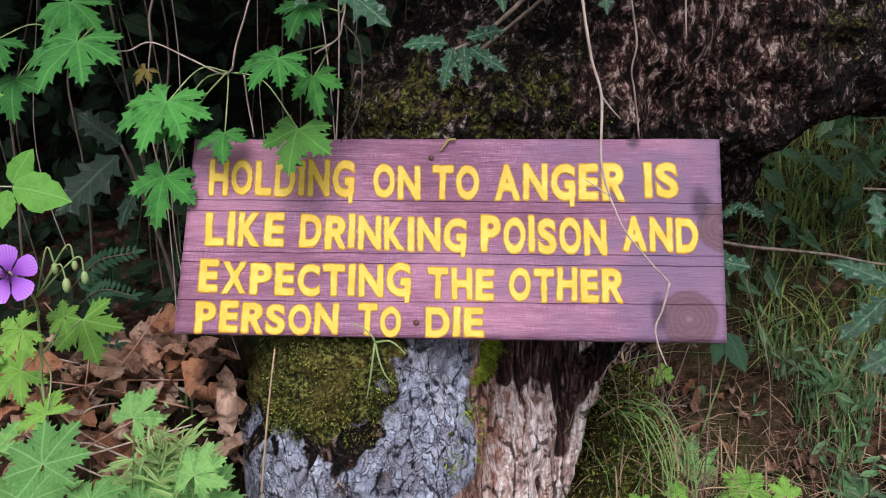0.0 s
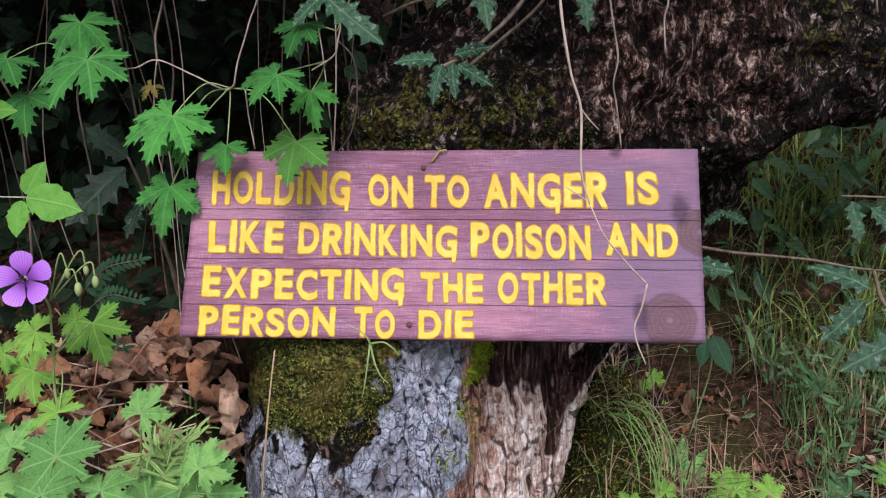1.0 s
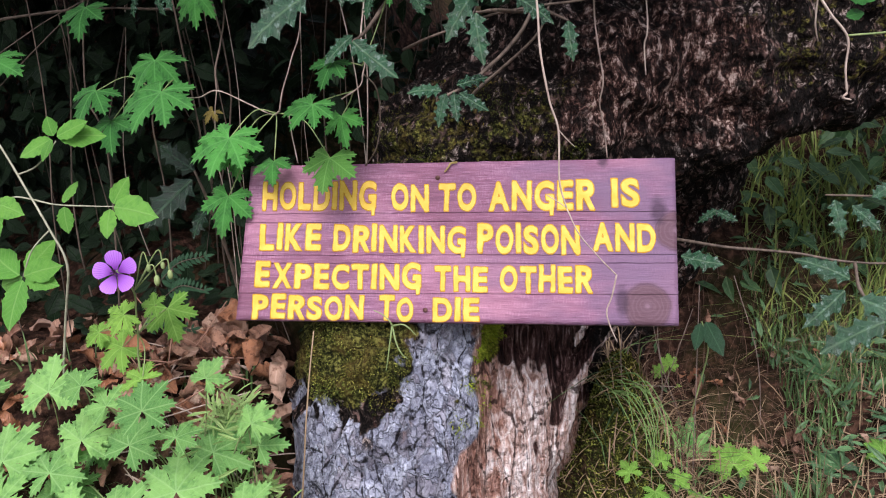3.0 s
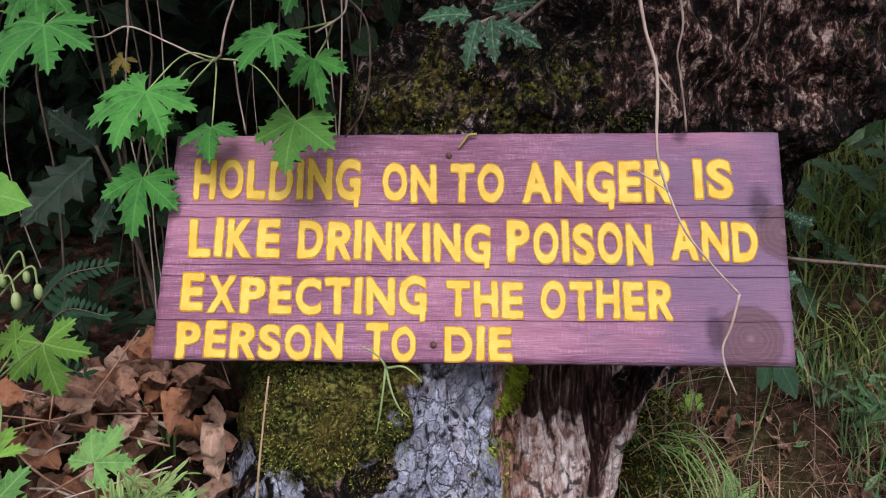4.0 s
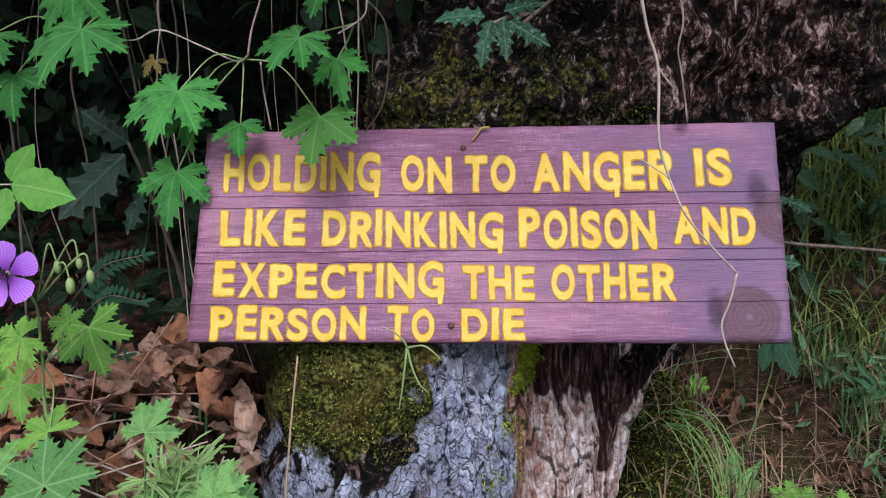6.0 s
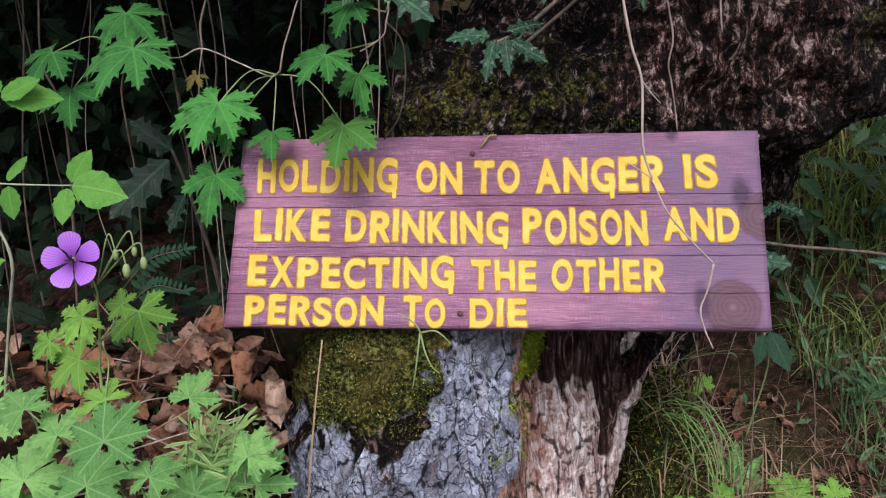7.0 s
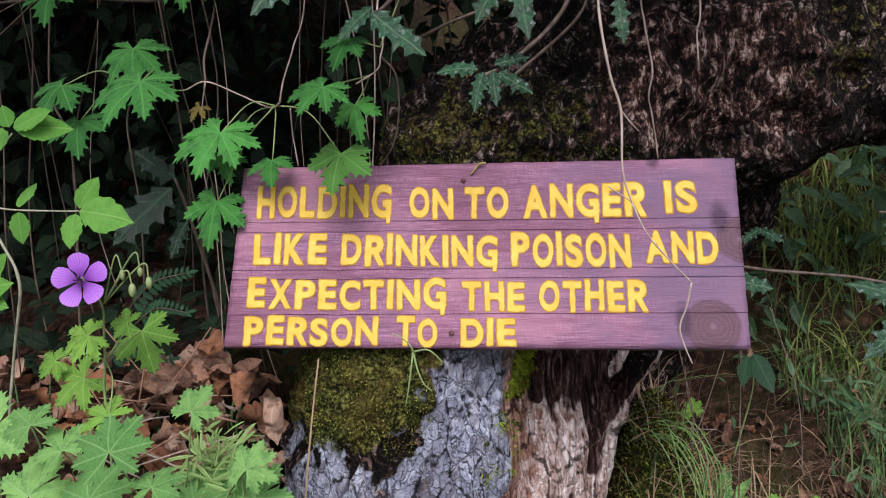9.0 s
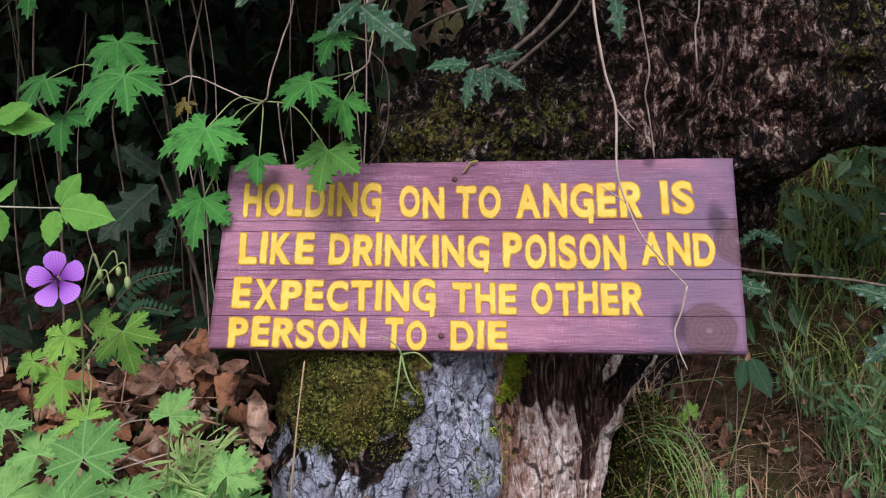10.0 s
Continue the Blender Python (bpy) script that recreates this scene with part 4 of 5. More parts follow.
upper = thing("climbing_geranium", "climbing geranium with dim toothed leaves high in the hedge", "plant")
leafy(upper, (-0.58, 0.97, 1.19), [
    (-0.723, 0.930, 1.105, 0.073, 188, 49, 0, 2), (-0.548, 0.920, 1.172, 0.052, 175, 49, 0, 0), (-0.361, 0.900, 1.177, 0.047, 185, 44, 0, 3),
    (-0.304, 0.900, 1.204, 0.051, 170, 49, 0, 1), (-0.900, 1.000, 0.961, 0.065, 190, 49, 0, 1), (-0.866, 0.980, 1.237, 0.072, 200, 49, 0, 2)], UPPER, TWIG, sag=0.01)
stem("runner", [(-0.58, 0.97, 1.19), (-0.60, 0.98, 1.05), (-0.58, 0.99, 0.95), (-0.60, 1.0, 0.65)], 0.0013, 0.002, TWIG, upper)

upper = thing("climbing_geranium", "climbing geranium with bright toothed leaves hanging from above", "plant")
leafy(upper, (-0.112, 0.80, 1.028), [(-0.156, 0.757, 1.012, 0.044, 140, 49, 10, 1), (-0.131, 0.804, 0.996, 0.039, 195, 39, -10, 2)], UPPER, GREEN_STEM, sag=0.002)
leafy(upper, (-0.100, 0.81, 1.060), [(-0.130, 0.776, 1.065, 0.037, 150, 44, 5, 0), (-0.057, 0.820, 1.171, 0.037, 180, 49, 0, 3)], UPPER, GREEN_STEM, sag=0.002)
stem("runner", [(-0.108, 0.95, 1.32), (-0.108, 0.880, 1.160), (-0.107, 0.840, 1.100), (-0.098, 0.820, 1.070), (-0.100, 0.810, 1.050), (-0.103, 0.80, 1.034), (-0.126, 0.79, 1.018)], 0.0012, 0.0009, VINE, upper)
stem("runner", [(-0.100, 0.810, 1.050), (-0.085, 0.82, 1.03), (-0.084, 0.83, 0.99), (-0.094, 0.84, 0.95), (-0.115, 0.86, 0.925)], 0.0011, 0.0009, TWIG, upper)

broad = thing("shrub_sprig", "broad dim grey-green leaves at the top of the hedge", "shrub")
BROAD = [blade_mesh("leaf", k, HOLLY_DIM, OVATE, 0.30, 0.2, 0.3) for k in (45, 46)]
stem("twig", [(-0.66, 1.0, 1.36), (-0.57, 0.97, 1.30), (-0.47, 0.96, 1.29), (-0.40, 0.97, 1.33)], 0.003, 0.002, TWIG, broad)
for x, z, s_, spin, k in ((-0.575, 1.292, 0.085, 200, 0), (-0.485, 1.285, 0.080, 165, 1), (-0.53, 1.29, 0.07, 100, 1), (-0.44, 1.30, 0.07, 240, 0)):
    shared("leaf", BROAD[k], broad, facing(x, 0.955, z, s_, spin, 25, 6 * k))


def flower(parent, at, size, look_up, turn, label):
    """Five rounded petals, a dark eye and a green calyx."""
    head = new("flower")
    head.parent = parent
    head.matrix_basis = facing(*at, 1.0, 8, look_up, turn)
    tagged(head, label)
    rnd_ = random.Random(3)
    profile = [(0, 0.10), (0.12, 0.18), (0.3, 0.45), (0.5, 0.82), (0.7, 1.0), (0.85, 0.92), (0.95, 0.6), (1, 0.25)]
    for k in range(5):
        bm = bmesh.new()
        uv = bm.loops.layers.uv.new("leaf")
        lobe(bm, uv, Vector((0, 0, 0.0004 * (k % 2))), radians(72 * k), size, profile, 0.385, -0.12, -0.15, rnd_)
        part("petal", bm, PETAL, head)
    bm = bmesh.new()
    for k in range(6):
        a = radians(60 * k)
        tube(bm, [(0, 0, 0), (0.05 * size * math.cos(a), 0.05 * size * math.sin(a), 0.15 * size), (0.16 * size * math.cos(a), 0.16 * size * math.sin(a), 0.26 * size)], 0.035 * size, 0.025 * size, 5, 3)
    part("stamen", bm, DARK_EYE, head, "dark stamens")
    bm = bmesh.new()
    tube(bm, [(0, 0, -0.30 * size), (0, 0, -0.12 * size), (0, 0, 0)], 0.04 * size, 0.13 * size, 7, 3)
    part("calyx", bm, GREEN_STEM, head)
    return head


bloom = thing("flowering_geranium", "flowering geranium with one violet five-petalled flower", "plant", group="geraniums on the bank")
flower(bloom, (-0.367, 0.620, 0.825), 0.0265, 15, 8, "open violet flower with dark eye")
stem("stem", [(-0.392, 0.70, 0.50), (-0.386, 0.680, 0.680), (-0.378, 0.670, 0.729), (-0.370, 0.660, 0.772), (-0.362, 0.645, 0.796), (-0.367, 0.628, 0.823)], 0.0015, 0.0010, GREEN_STEM, bloom)
for tip, big in (((-0.322, 0.630, 0.818), 0.0050), ((-0.306, 0.632, 0.824), 0.0044), ((-0.332, 0.632, 0.832), 0.004), ((-0.315, 0.634, 0.834), 0.0036)):
    tip = Vector(tip)
    stem("bud_stalk", [(-0.360, 0.645, 0.798), tip + Vector((-0.006, 0, 0.014)), tip], 0.0009, 0.0008, GREEN_STEM, bloom, sides=5)
    bm = bmesh.new()
    bmesh.ops.create_uvsphere(bm, u_segments=8, v_segments=6, radius=big, matrix=Matrix.Translation(tip + Vector((0, 0, -big))) @ Matrix.Diagonal((0.75, 0.75, 1.4, 1)))
    part("bud", bm, GREEN_STEM, bloom, "nodding green bud")
leafy(bloom, (-0.378, 0.672, 0.735), [
    (-0.387, 0.660, 0.763, 0.034, 110, 35, 0, 1), (-0.363, 0.725, 0.754, 0.048, 195, 22, 10, 3), (-0.419, 0.700, 0.708, 0.043, 130, 35, 0, 0),
    (-0.371, 0.655, 0.680, 0.037, 60, 55, 0, 2), (-0.449, 0.700, 0.728, 0.027, 100, 40, 0, 4), (-0.345, 0.66, 0.775, 0.024, 80, 35, 0, 3)], LIT_LEAVES, GREEN_STEM, sag=0.004)

low = thing("geranium_plant", "geranium clump with bright green toothed leaves", "plant", group="geraniums on the bank")
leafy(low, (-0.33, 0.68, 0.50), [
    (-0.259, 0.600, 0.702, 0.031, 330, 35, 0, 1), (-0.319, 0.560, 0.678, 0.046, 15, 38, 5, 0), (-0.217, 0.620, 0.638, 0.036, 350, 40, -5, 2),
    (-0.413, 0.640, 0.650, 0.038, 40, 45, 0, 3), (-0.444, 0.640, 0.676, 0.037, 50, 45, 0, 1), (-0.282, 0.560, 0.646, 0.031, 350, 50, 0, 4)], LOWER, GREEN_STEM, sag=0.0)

low = thing("geranium_plant", "geranium clump with bright green toothed leaves", "plant", group="geraniums on the bank")
leafy(low, (-0.32, 0.70, 0.46), [
    (-0.308, 0.595, 0.561, 0.067, 15, 40, 0, 0), (-0.275, 0.633, 0.594, 0.058, 345, 42, 0, 2), (-0.466, 0.659, 0.594, 0.058, 20, 40, 0, 2),
    (-0.219, 0.642, 0.600, 0.043, 330, 45, 0, 3), (-0.218, 0.576, 0.551, 0.043, 320, 45, 0, 1), (-0.268, 0.557, 0.535, 0.046, 340, 50, 0, 4), (-0.390, 0.642, 0.597, 0.050, 340, 40, 0, 0)], LOWER, GREEN_STEM, sag=0.0)

low = thing("geranium_plant", "geranium clump with bright green toothed leaves", "plant", group="geraniums on the bank")
leafy(low, (-0.58, 0.76, 0.50), [
    (-0.548, 0.720, 0.636, 0.064, 10, 40, 0, 1), (-0.590, 0.667, 0.558, 0.068, 20, 40, 0, 0), (-0.502, 0.638, 0.558, 0.055, 0, 45, 0, 4),
    (-0.442, 0.578, 0.520, 0.060, 15, 42, 0, 1), (-0.573, 0.627, 0.520, 0.056, 30, 45, 0, 3), (-0.549, 0.589, 0.489, 0.058, 10, 50, 0, 4), (-0.376, 0.574, 0.541, 0.050, 330, 50, 0, 1)], LOWER, GREEN_STEM, sag=0.0)

low = thing("geranium_plant", "geranium clump with bright green toothed leaves", "plant", group="geraniums on the bank")
leafy(low, (-0.70, 0.80, 0.52), [
    (-0.722, 0.719, 0.575, 0.066, 30, 42, 0, 2), (-0.773, 0.774, 0.630, 0.062, 10, 40, 0, 1), (-0.682, 0.745, 0.621, 0.055, 350, 45, 0, 3),
    (-0.667, 0.638, 0.497, 0.060, 10, 45, 0, 0), (-0.679, 0.609, 0.461, 0.058, 350, 50, 0, 2), (-0.80, 0.74, 0.58, 0.055, 20, 45, 0, 4)], LOWER, GREEN_STEM, sag=0.0)
flower(low, (-0.341, 0.53, 0.513), 0.025, 40, 10, "open violet flower seen low in the leaves")
stem("stem", [(-0.38, 0.64, 0.40), (-0.36, 0.57, 0.47), (-0.341, 0.537, 0.511)], 0.002, 0.0012, GREEN_STEM, low)

rnd = random.Random(17)
for cx, cy in ((-0.33, 0.60), (-0.44, 0.58), (-0.56, 0.62), (-0.66, 0.66), (-0.50, 0.70), (-0.76, 0.74), (-0.30, 0.66)):
    low = thing("geranium_plant", "low geranium clump with overlapping bright green leaves", "plant", group="geraniums on the bank")
    z0 = ground_height(cx, cy)
    leafy(low, (cx, cy + 0.04, z0), [(cx + rnd.uniform(-0.075, 0.075), cy + rnd.uniform(-0.05, 0.05), z0 + rnd.uniform(0.02, 0.085), rnd.uniform(0.030, 0.050), rnd.uniform(-140, 140), rnd.uniform(30, 65), rnd.uniform(-25, 25), k) for k in range(6)], LOWER, GREEN_STEM, sag=0.0)

# bright geranium leaves at the foot of the right bank
low = thing("geranium_plant", "small geranium clump with pale green leaves in the grass", "plant", group="geraniums on the bank")
leafy(low, (0.37, 1.20, 0.25), [
    (0.476, 1.190, 0.318, 0.036, 15, 40, 0, 1), (0.331, 1.180, 0.300, 0.034, 340, 40, 0, 3), (0.300, 1.130, 0.290, 0.036, 20, 42, 0, 0), (0.355, 1.130, 0.272, 0.038, 5, 45, 0, 1), (0.410, 1.110, 0.262, 0.036, 350, 45, 0, 3),
    (0.310, 1.12, 0.335, 0.052, 20, 55, 0, 1), (0.365, 1.08, 0.31, 0.050, 340, 55, 0, 3), (0.470, 1.14, 0.345, 0.055, 0, 45, 0, 1),
    (0.430, 1.04, 0.30, 0.055, 330, 55, 0, 3), (0.285, 1.06, 0.30, 0.045, 20, 55, 0, 1)], LIT_LEAVES, GREEN_STEM, sag=0.0)
low = thing("geranium_plant", "small geranium with bright leaves below the mossy mound", "plant", group="geraniums on the bank")
leafy(low, (0.325, 1.03, 0.27), [
    (0.271, 1.00, 0.395, 0.029, 30, 45, 0, 0), (0.320, 1.00, 0.417, 0.027, 340, 45, 10, 1), (0.310, 0.99, 0.368, 0.031, 190, 45, 0, 2), (0.345, 1.00, 0.385, 0.029, 300, 50, -10, 3),
    (0.335, 0.98, 0.335, 0.033, 160, 50, 0, 4), (0.395, 0.98, 0.335, 0.032, 20, 50, 0, 1), (0.469, 1.00, 0.418, 0.032, 350, 40, 0, 3)], LIT_LEAVES, GREEN_STEM, sag=0.0)

low = thing("geranium_seedling", "tiny geranium seedling with pale leaves on bare soil", "plant")
leafy(low, (0.41, 1.47, 0.33), [(0.405, 1.45, 0.425, 0.030, 0, 25, 0, 1), (0.432, 1.45, 0.352, 0.032, 10, 25, 0, 3), (0.385, 1.45, 0.41, 0.022, 40, 25, 0, 1)], LIT_LEAVES, GREEN_STEM, sag=0.0)
low = thing("geranium_plant", "geranium clump with pale green leaves in the grass", "plant", group="geraniums on the bank")
leafy(low, (0.80, 1.22, 0.28), [(0.735, 1.17, 0.36, 0.036, 10, 45, 0, 1), (0.82, 1.14, 0.34, 0.036, 340, 50, 0, 3), (0.70, 1.06, 0.29, 0.036, 0, 50, 0, 1)], LIT_LEAVES, GREEN_STEM, sag=0.0)


# one yellowed leaf and a dark fern in the litter
shared("leaf", palmate_mesh("leaf", 6, YELLOWED, 5, 1.0, 0.3), climber, facing(-0.352, 0.90, 1.010, 0.021, 150, 40, 0), "small yellowed leaf")
FROND = [blade_mesh("leaflet", k, HOLLY_DIM, LANCE, 0.20, 0.2, 0.3) for k in (71, 72)]
for a, b, c, big in (((-0.452, 0.86, 0.750), (-0.398, 0.83, 0.792), (-0.350, 0.82, 0.805), 0.021), ((-0.44, 0.86, 0.735), (-0.39, 0.82, 0.762), (-0.345, 0.80, 0.760), 0.019), ((-0.47, 0.84, 0.69), (-0.42, 0.80, 0.715), (-0.365, 0.79, 0.705), 0.020)):
    fern = thing("fern", "small dark green fern frond above the dead leaves", "fern")
    stem("rachis", [a, b, c], 0.0010, 0.0006, TWIG, fern, sides=5)
    path = smooth_path([a, b, c], 6)
    for k, p in enumerate(path[2:]):
        for side in (-1, 1):
            shared("leaflet", FROND[k % 2], fern, facing(p.x, p.y, p.z, big * (1 - 0.05 * k), side * 62 - 65, 35, 0))
    shared("leaflet", FROND[0], fern, facing(*c, big * 0.7, -75, 35, 0))


# ---- bramble ----
LEAFLET = [blade_mesh("leaflet", k, BRAMBLE, OVATE, 0.285, 0.12, 0.25) for k in (21, 22, 23)]
bramble = thing("bramble", "pale bramble shoot with light green serrated leaflets", "plant", (0.011, -0.018, 0.051))
bramble.scale = (0.95, 0.95, 0.95)
stem("cane", [(-0.762, 0.900, 1.072), (-0.715, 0.880, 1.022), (-0.651, 0.860, 0.927), (-0.597, 0.840, 0.847), (-0.576, 0.840, 0.791), (-0.602, 0.860, 0.713), (-0.644, 0.880, 0.55)], 0.0014, 0.0021, PALE_STEM, bramble)
stem("cane", [(-0.651, 0.862, 0.927), (-0.61, 0.85, 0.94), (-0.57, 0.842, 0.975)], 0.0014, 0.0010, PALE_STEM, bramble)
stem("cane", [(-0.625, 0.852, 0.89), (-0.58, 0.842, 0.882), (-0.525, 0.84, 0.879), (-0.49, 0.838, 0.878)], 0.0014, 0.0010, PALE_STEM, bramble)
stem("cane", [(-0.625, 0.852, 0.89), (-0.65, 0.845, 0.895), (-0.676, 0.84, 0.885), (-0.725, 0.838, 0.853)], 0.0014, 0.0010, PALE_STEM, bramble)
stem("cane", [(-0.598, 0.842, 0.845), (-0.63, 0.84, 0.815), (-0.649, 0.838, 0.775)], 0.0014, 0.0010, PALE_STEM, bramble)
stem("cane", [(-0.735, 0.89, 1.045), (-0.75, 0.86, 1.03), (-0.80, 0.85, 1.02)], 0.0013, 0.0009, PALE_STEM, bramble)
rnd = random.Random(5)
# each spray: its node, then the direction and length of its leaflets
for (x, z), blades in (((-0.570, 0.980), ((28, 0.042), (282, 0.070), (300, 0.055), (125, 0.060), (182, 0.038))),
                       ((-0.570, 0.882), ((5, 0.046), (178, 0.044))),
                       ((-0.492, 0.878), ((335, 0.050), (268, 0.082), (180, 0.050))),
                       ((-0.680, 0.887), ((80, 0.066), (264, 0.062), (190, 0.052))),
                       ((-0.725, 0.853), ((122, 0.092), (70, 0.060), (205, 0.058))),
                       ((-0.649, 0.775), ((172, 0.085), (285, 0.068), (255, 0.060), (60, 0.085), (105, 0.062), (320, 0.070))),
                       ((-0.740, 1.045), ((100, 0.045), (150, 0.048), (300, 0.040), (200, 0.036))),
                       ((-0.800, 1.020), ((90, 0.045), (140, 0.040), (30, 0.035)))):
    for spin, size in blades:
        c = Vector((x, 0.838 + rnd.uniform(-0.006, 0.006), z))
        shared("leaflet", LEAFLET[rnd.randrange(3)], bramble, facing(c.x, c.y, c.z, size * 0.92, spin + rnd.uniform(-6, 6), rnd.uniform(10, 40), rnd.uniform(-20, 20)) @ pose(0, 0.08, 0))


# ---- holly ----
DULL = [blade_mesh("leaf", k, HOLLY_SHADED, SPINY, 0.22, 0.3, 0.6, wave=0.08) for k in (34, 35, 36)]
SPINES = [blade_mesh("leaf", k, HOLLY, SPINY, 0.22, 0.3, 0.6, wave=0.06) for k in (31, 32, 33)]


def holly(label, twigs, leaves, meshes=None):
    plant = thing("holly", label, "holly")
    for pts in twigs:
        stem("twig", pts, 0.0032, 0.0018, TWIG, plant)
    for k, (x, y, z, s, spin, up, turn) in enumerate(leaves):
        shared("leaf", (meshes or SPINES)[k % 3], plant, facing(x, y, z, s * (1.2 if x > 0.3 else 0.92), spin, up, turn))


holly("glossy spiny holly sprig hanging above the sign", [[(0.16, 0.9, 1.22), (0.11, 0.85, 1.10), (0.05, 0.78, 1.035), (0.015, 0.75, 1.015)]], [
    (0.012, 0.745, 1.022, 0.046, 80, 20, 10), (0.018, 0.74, 1.018, 0.044, 160, 15, 0), (0.028, 0.74, 1.020, 0.040, 185, 10, -10), (0.034, 0.75, 1.018, 0.044, 235, 20, -10), (0.03, 0.76, 1.028, 0.046, 290, 30, 0)])
holly("glossy spiny holly sprigs with painted pale sheen above the sign", [[(-0.10, 0.92, 1.24), (-0.13, 0.76, 1.15), (-0.14, 0.71, 1.138)], [(-0.05, 0.92, 1.2), (-0.085, 0.80, 1.11), (-0.099, 0.76, 1.087)]], [
    (-0.140, 0.710, 1.138, 0.098, 120, 15, 15), (-0.099, 0.760, 1.087, 0.078, 228, 20, -10), (-0.10, 0.765, 1.095, 0.055, 130, 25, 0), (-0.13, 0.73, 1.15, 0.06, 250, 20, 0)])
holly("glossy spiny holly branch above the sign", [[(0.12, 0.92, 1.13), (0.08, 0.80, 1.12), (0.058, 0.74, 1.112)], [(0.12, 0.92, 1.14), (0.169, 0.83, 1.106)]], [
    (0.058, 0.735, 1.110, 0.064, 182, 12, 0), (0.169, 0.820, 1.104, 0.054, 184, 12, 10), (0.104, 0.800, 1.135, 0.062, 237, 25, 0),
    (0.10, 0.82, 1.14, 0.07, 70, 20, 0), (0.05, 0.84, 1.15, 0.08, 140, 15, 0), (0.20, 0.86, 1.17, 0.07, 110, 15, 0)])
holly("spiny holly leaves behind the geranium, darkened for shade", [[(-0.38, 1.02, 0.70), (-0.40, 0.97, 0.85), (-0.409, 0.94, 0.92)]], [
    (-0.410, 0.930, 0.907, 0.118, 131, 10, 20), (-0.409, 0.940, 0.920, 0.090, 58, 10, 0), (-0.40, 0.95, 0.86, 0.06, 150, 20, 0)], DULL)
rnd = random.Random(44)
for cx, cz in ((-0.27, 1.22), (-0.05, 1.20), (0.10, 1.22), (0.25, 1.23), (-0.45, 1.23)):
    holly("glossy spiny holly spray at the top of the hedge", [[(cx + 0.05, 1.0, cz + 0.10), (cx, 0.92, cz + 0.03), (cx - 0.02, 0.87, cz - 0.04)]], [
        (cx + rnd.uniform(-0.06, 0.06), rnd.uniform(0.84, 0.93), cz + rnd.uniform(-0.05, 0.06), rnd.uniform(0.03, 0.05), rnd.uniform(100, 260), rnd.uniform(5, 60), rnd.uniform(-40, 40)) for _ in range(11)])
holly("bluish spiny holly branch beside the sign", [[(0.36, 1.16, 0.76), (0.447, 1.13, 0.749), (0.556, 1.120, 0.738), (0.641, 1.100, 0.726), (0.80, 1.08, 0.725)], [(0.641, 1.100, 0.726), (0.636, 1.050, 0.685), (0.673, 1.030, 0.642), (0.76, 1.04, 0.636)]], [
    (0.357, 1.060, 0.748, 0.060, 255, 20, 0), (0.337, 1.050, 0.725, 0.042, 175, 12, 0), (0.616, 1.070, 0.686, 0.072, 132, 20, 10), (0.629, 1.085, 0.701, 0.072, 56, 25, 0),
    (0.652, 1.000, 0.653, 0.086, 115, 25, -10), (0.624, 1.030, 0.682, 0.090, 247, 30, 0), (0.665, 1.020, 0.644, 0.066, 218, 15, 10), (0.717, 1.030, 0.643, 0.066, 196, 15, 0), (0.75, 1.04, 0.70, 0.07, 280, 20, 0)])
holly("small spiny holly sprig in the grass behind", [[(0.80, 1.18, 0.84), (0.70, 1.14, 0.83), (0.60, 1.13, 0.835)]], [
    (0.640, 1.120, 0.817, 0.052, 225, 20, 0), (0.611, 1.120, 0.827, 0.054, 191, 15, 0), (0.742, 1.100, 0.797, 0.048, 135, 20, 0), (0.67, 1.12, 0.83, 0.045, 300, 20, 0)])
holly("tiny spiny holly tip beside the sign", [[(0.43, 1.25, 0.78), (0.425, 1.16, 0.80), (0.424, 1.125, 0.815)]], [(0.424, 1.120, 0.813, 0.034, 241, 15, 0), (0.424, 1.12, 0.815, 0.030, 120, 15, 0)])
dock = thing("broad_leaf_plant", "two broad glossy dark green leaves under the sign corner", "plant")
stem("stem", [(0.40, 1.18, 0.42), (0.42, 1.14, 0.56), (0.40, 1.10, 0.625)], 0.0016, 0.0012, GREEN_STEM, dock)
for x, z, s_, spin, k in ((0.405, 0.628, 0.066, 205, 0), (0.396, 0.626, 0.048, 170, 1)):
    shared("leaf", blade_mesh("leaf", 47 + k, HOLLY_DIM, OVATE, 0.23, 0.2, 0.35), dock, facing(x, 1.09, z, s_, spin, 15, 0))


# ---- vines and bare stems ----
vine = thing("dry_vine", "thin dry pale vine hanging in front of the sign", "vine")
stem("vine_stem", [(0.12, 0.72, 1.45), (0.125, 0.705, 1.20), (0.131, 0.700, 1.103), (0.133, 0.700, 1.062), (0.143, 0.700, 1.004), (0.153, 0.700, 0.969), (0.153, 0.695, 0.913), (0.161, 0.690, 0.880)], 0.0016, 0.0011, VINE, vine)
stem("vine_stem", [(0.161, 0.690, 0.880), (0.175, 0.690, 0.850), (0.197, 0.690, 0.823), (0.218, 0.690, 0.800)], 0.0010, 0.0009, VINE, vine)
stem("vine_stem", [(0.218, 0.690, 0.800), (0.213, 0.69, 0.775), (0.207, 0.690, 0.757), (0.210, 0.69, 0.74), (0.219, 0.690, 0.718)], 0.0010, 0.0008, VINE, vine)
stem("tendril", [(0.152, 0.70, 0.972), (0.162, 0.705, 0.960), (0.172, 0.71, 0.950)], 0.0008, 0.0005, VINE, vine)
stem("tendril", [(0.161, 0.69, 0.881), (0.150, 0.69, 0.889), (0.138, 0.69, 0.897)], 0.0007, 0.0005, VINE, vine)
vine = thing("dry_vine", "thin dark dry vine hanging over the bark above the sign", "vine")
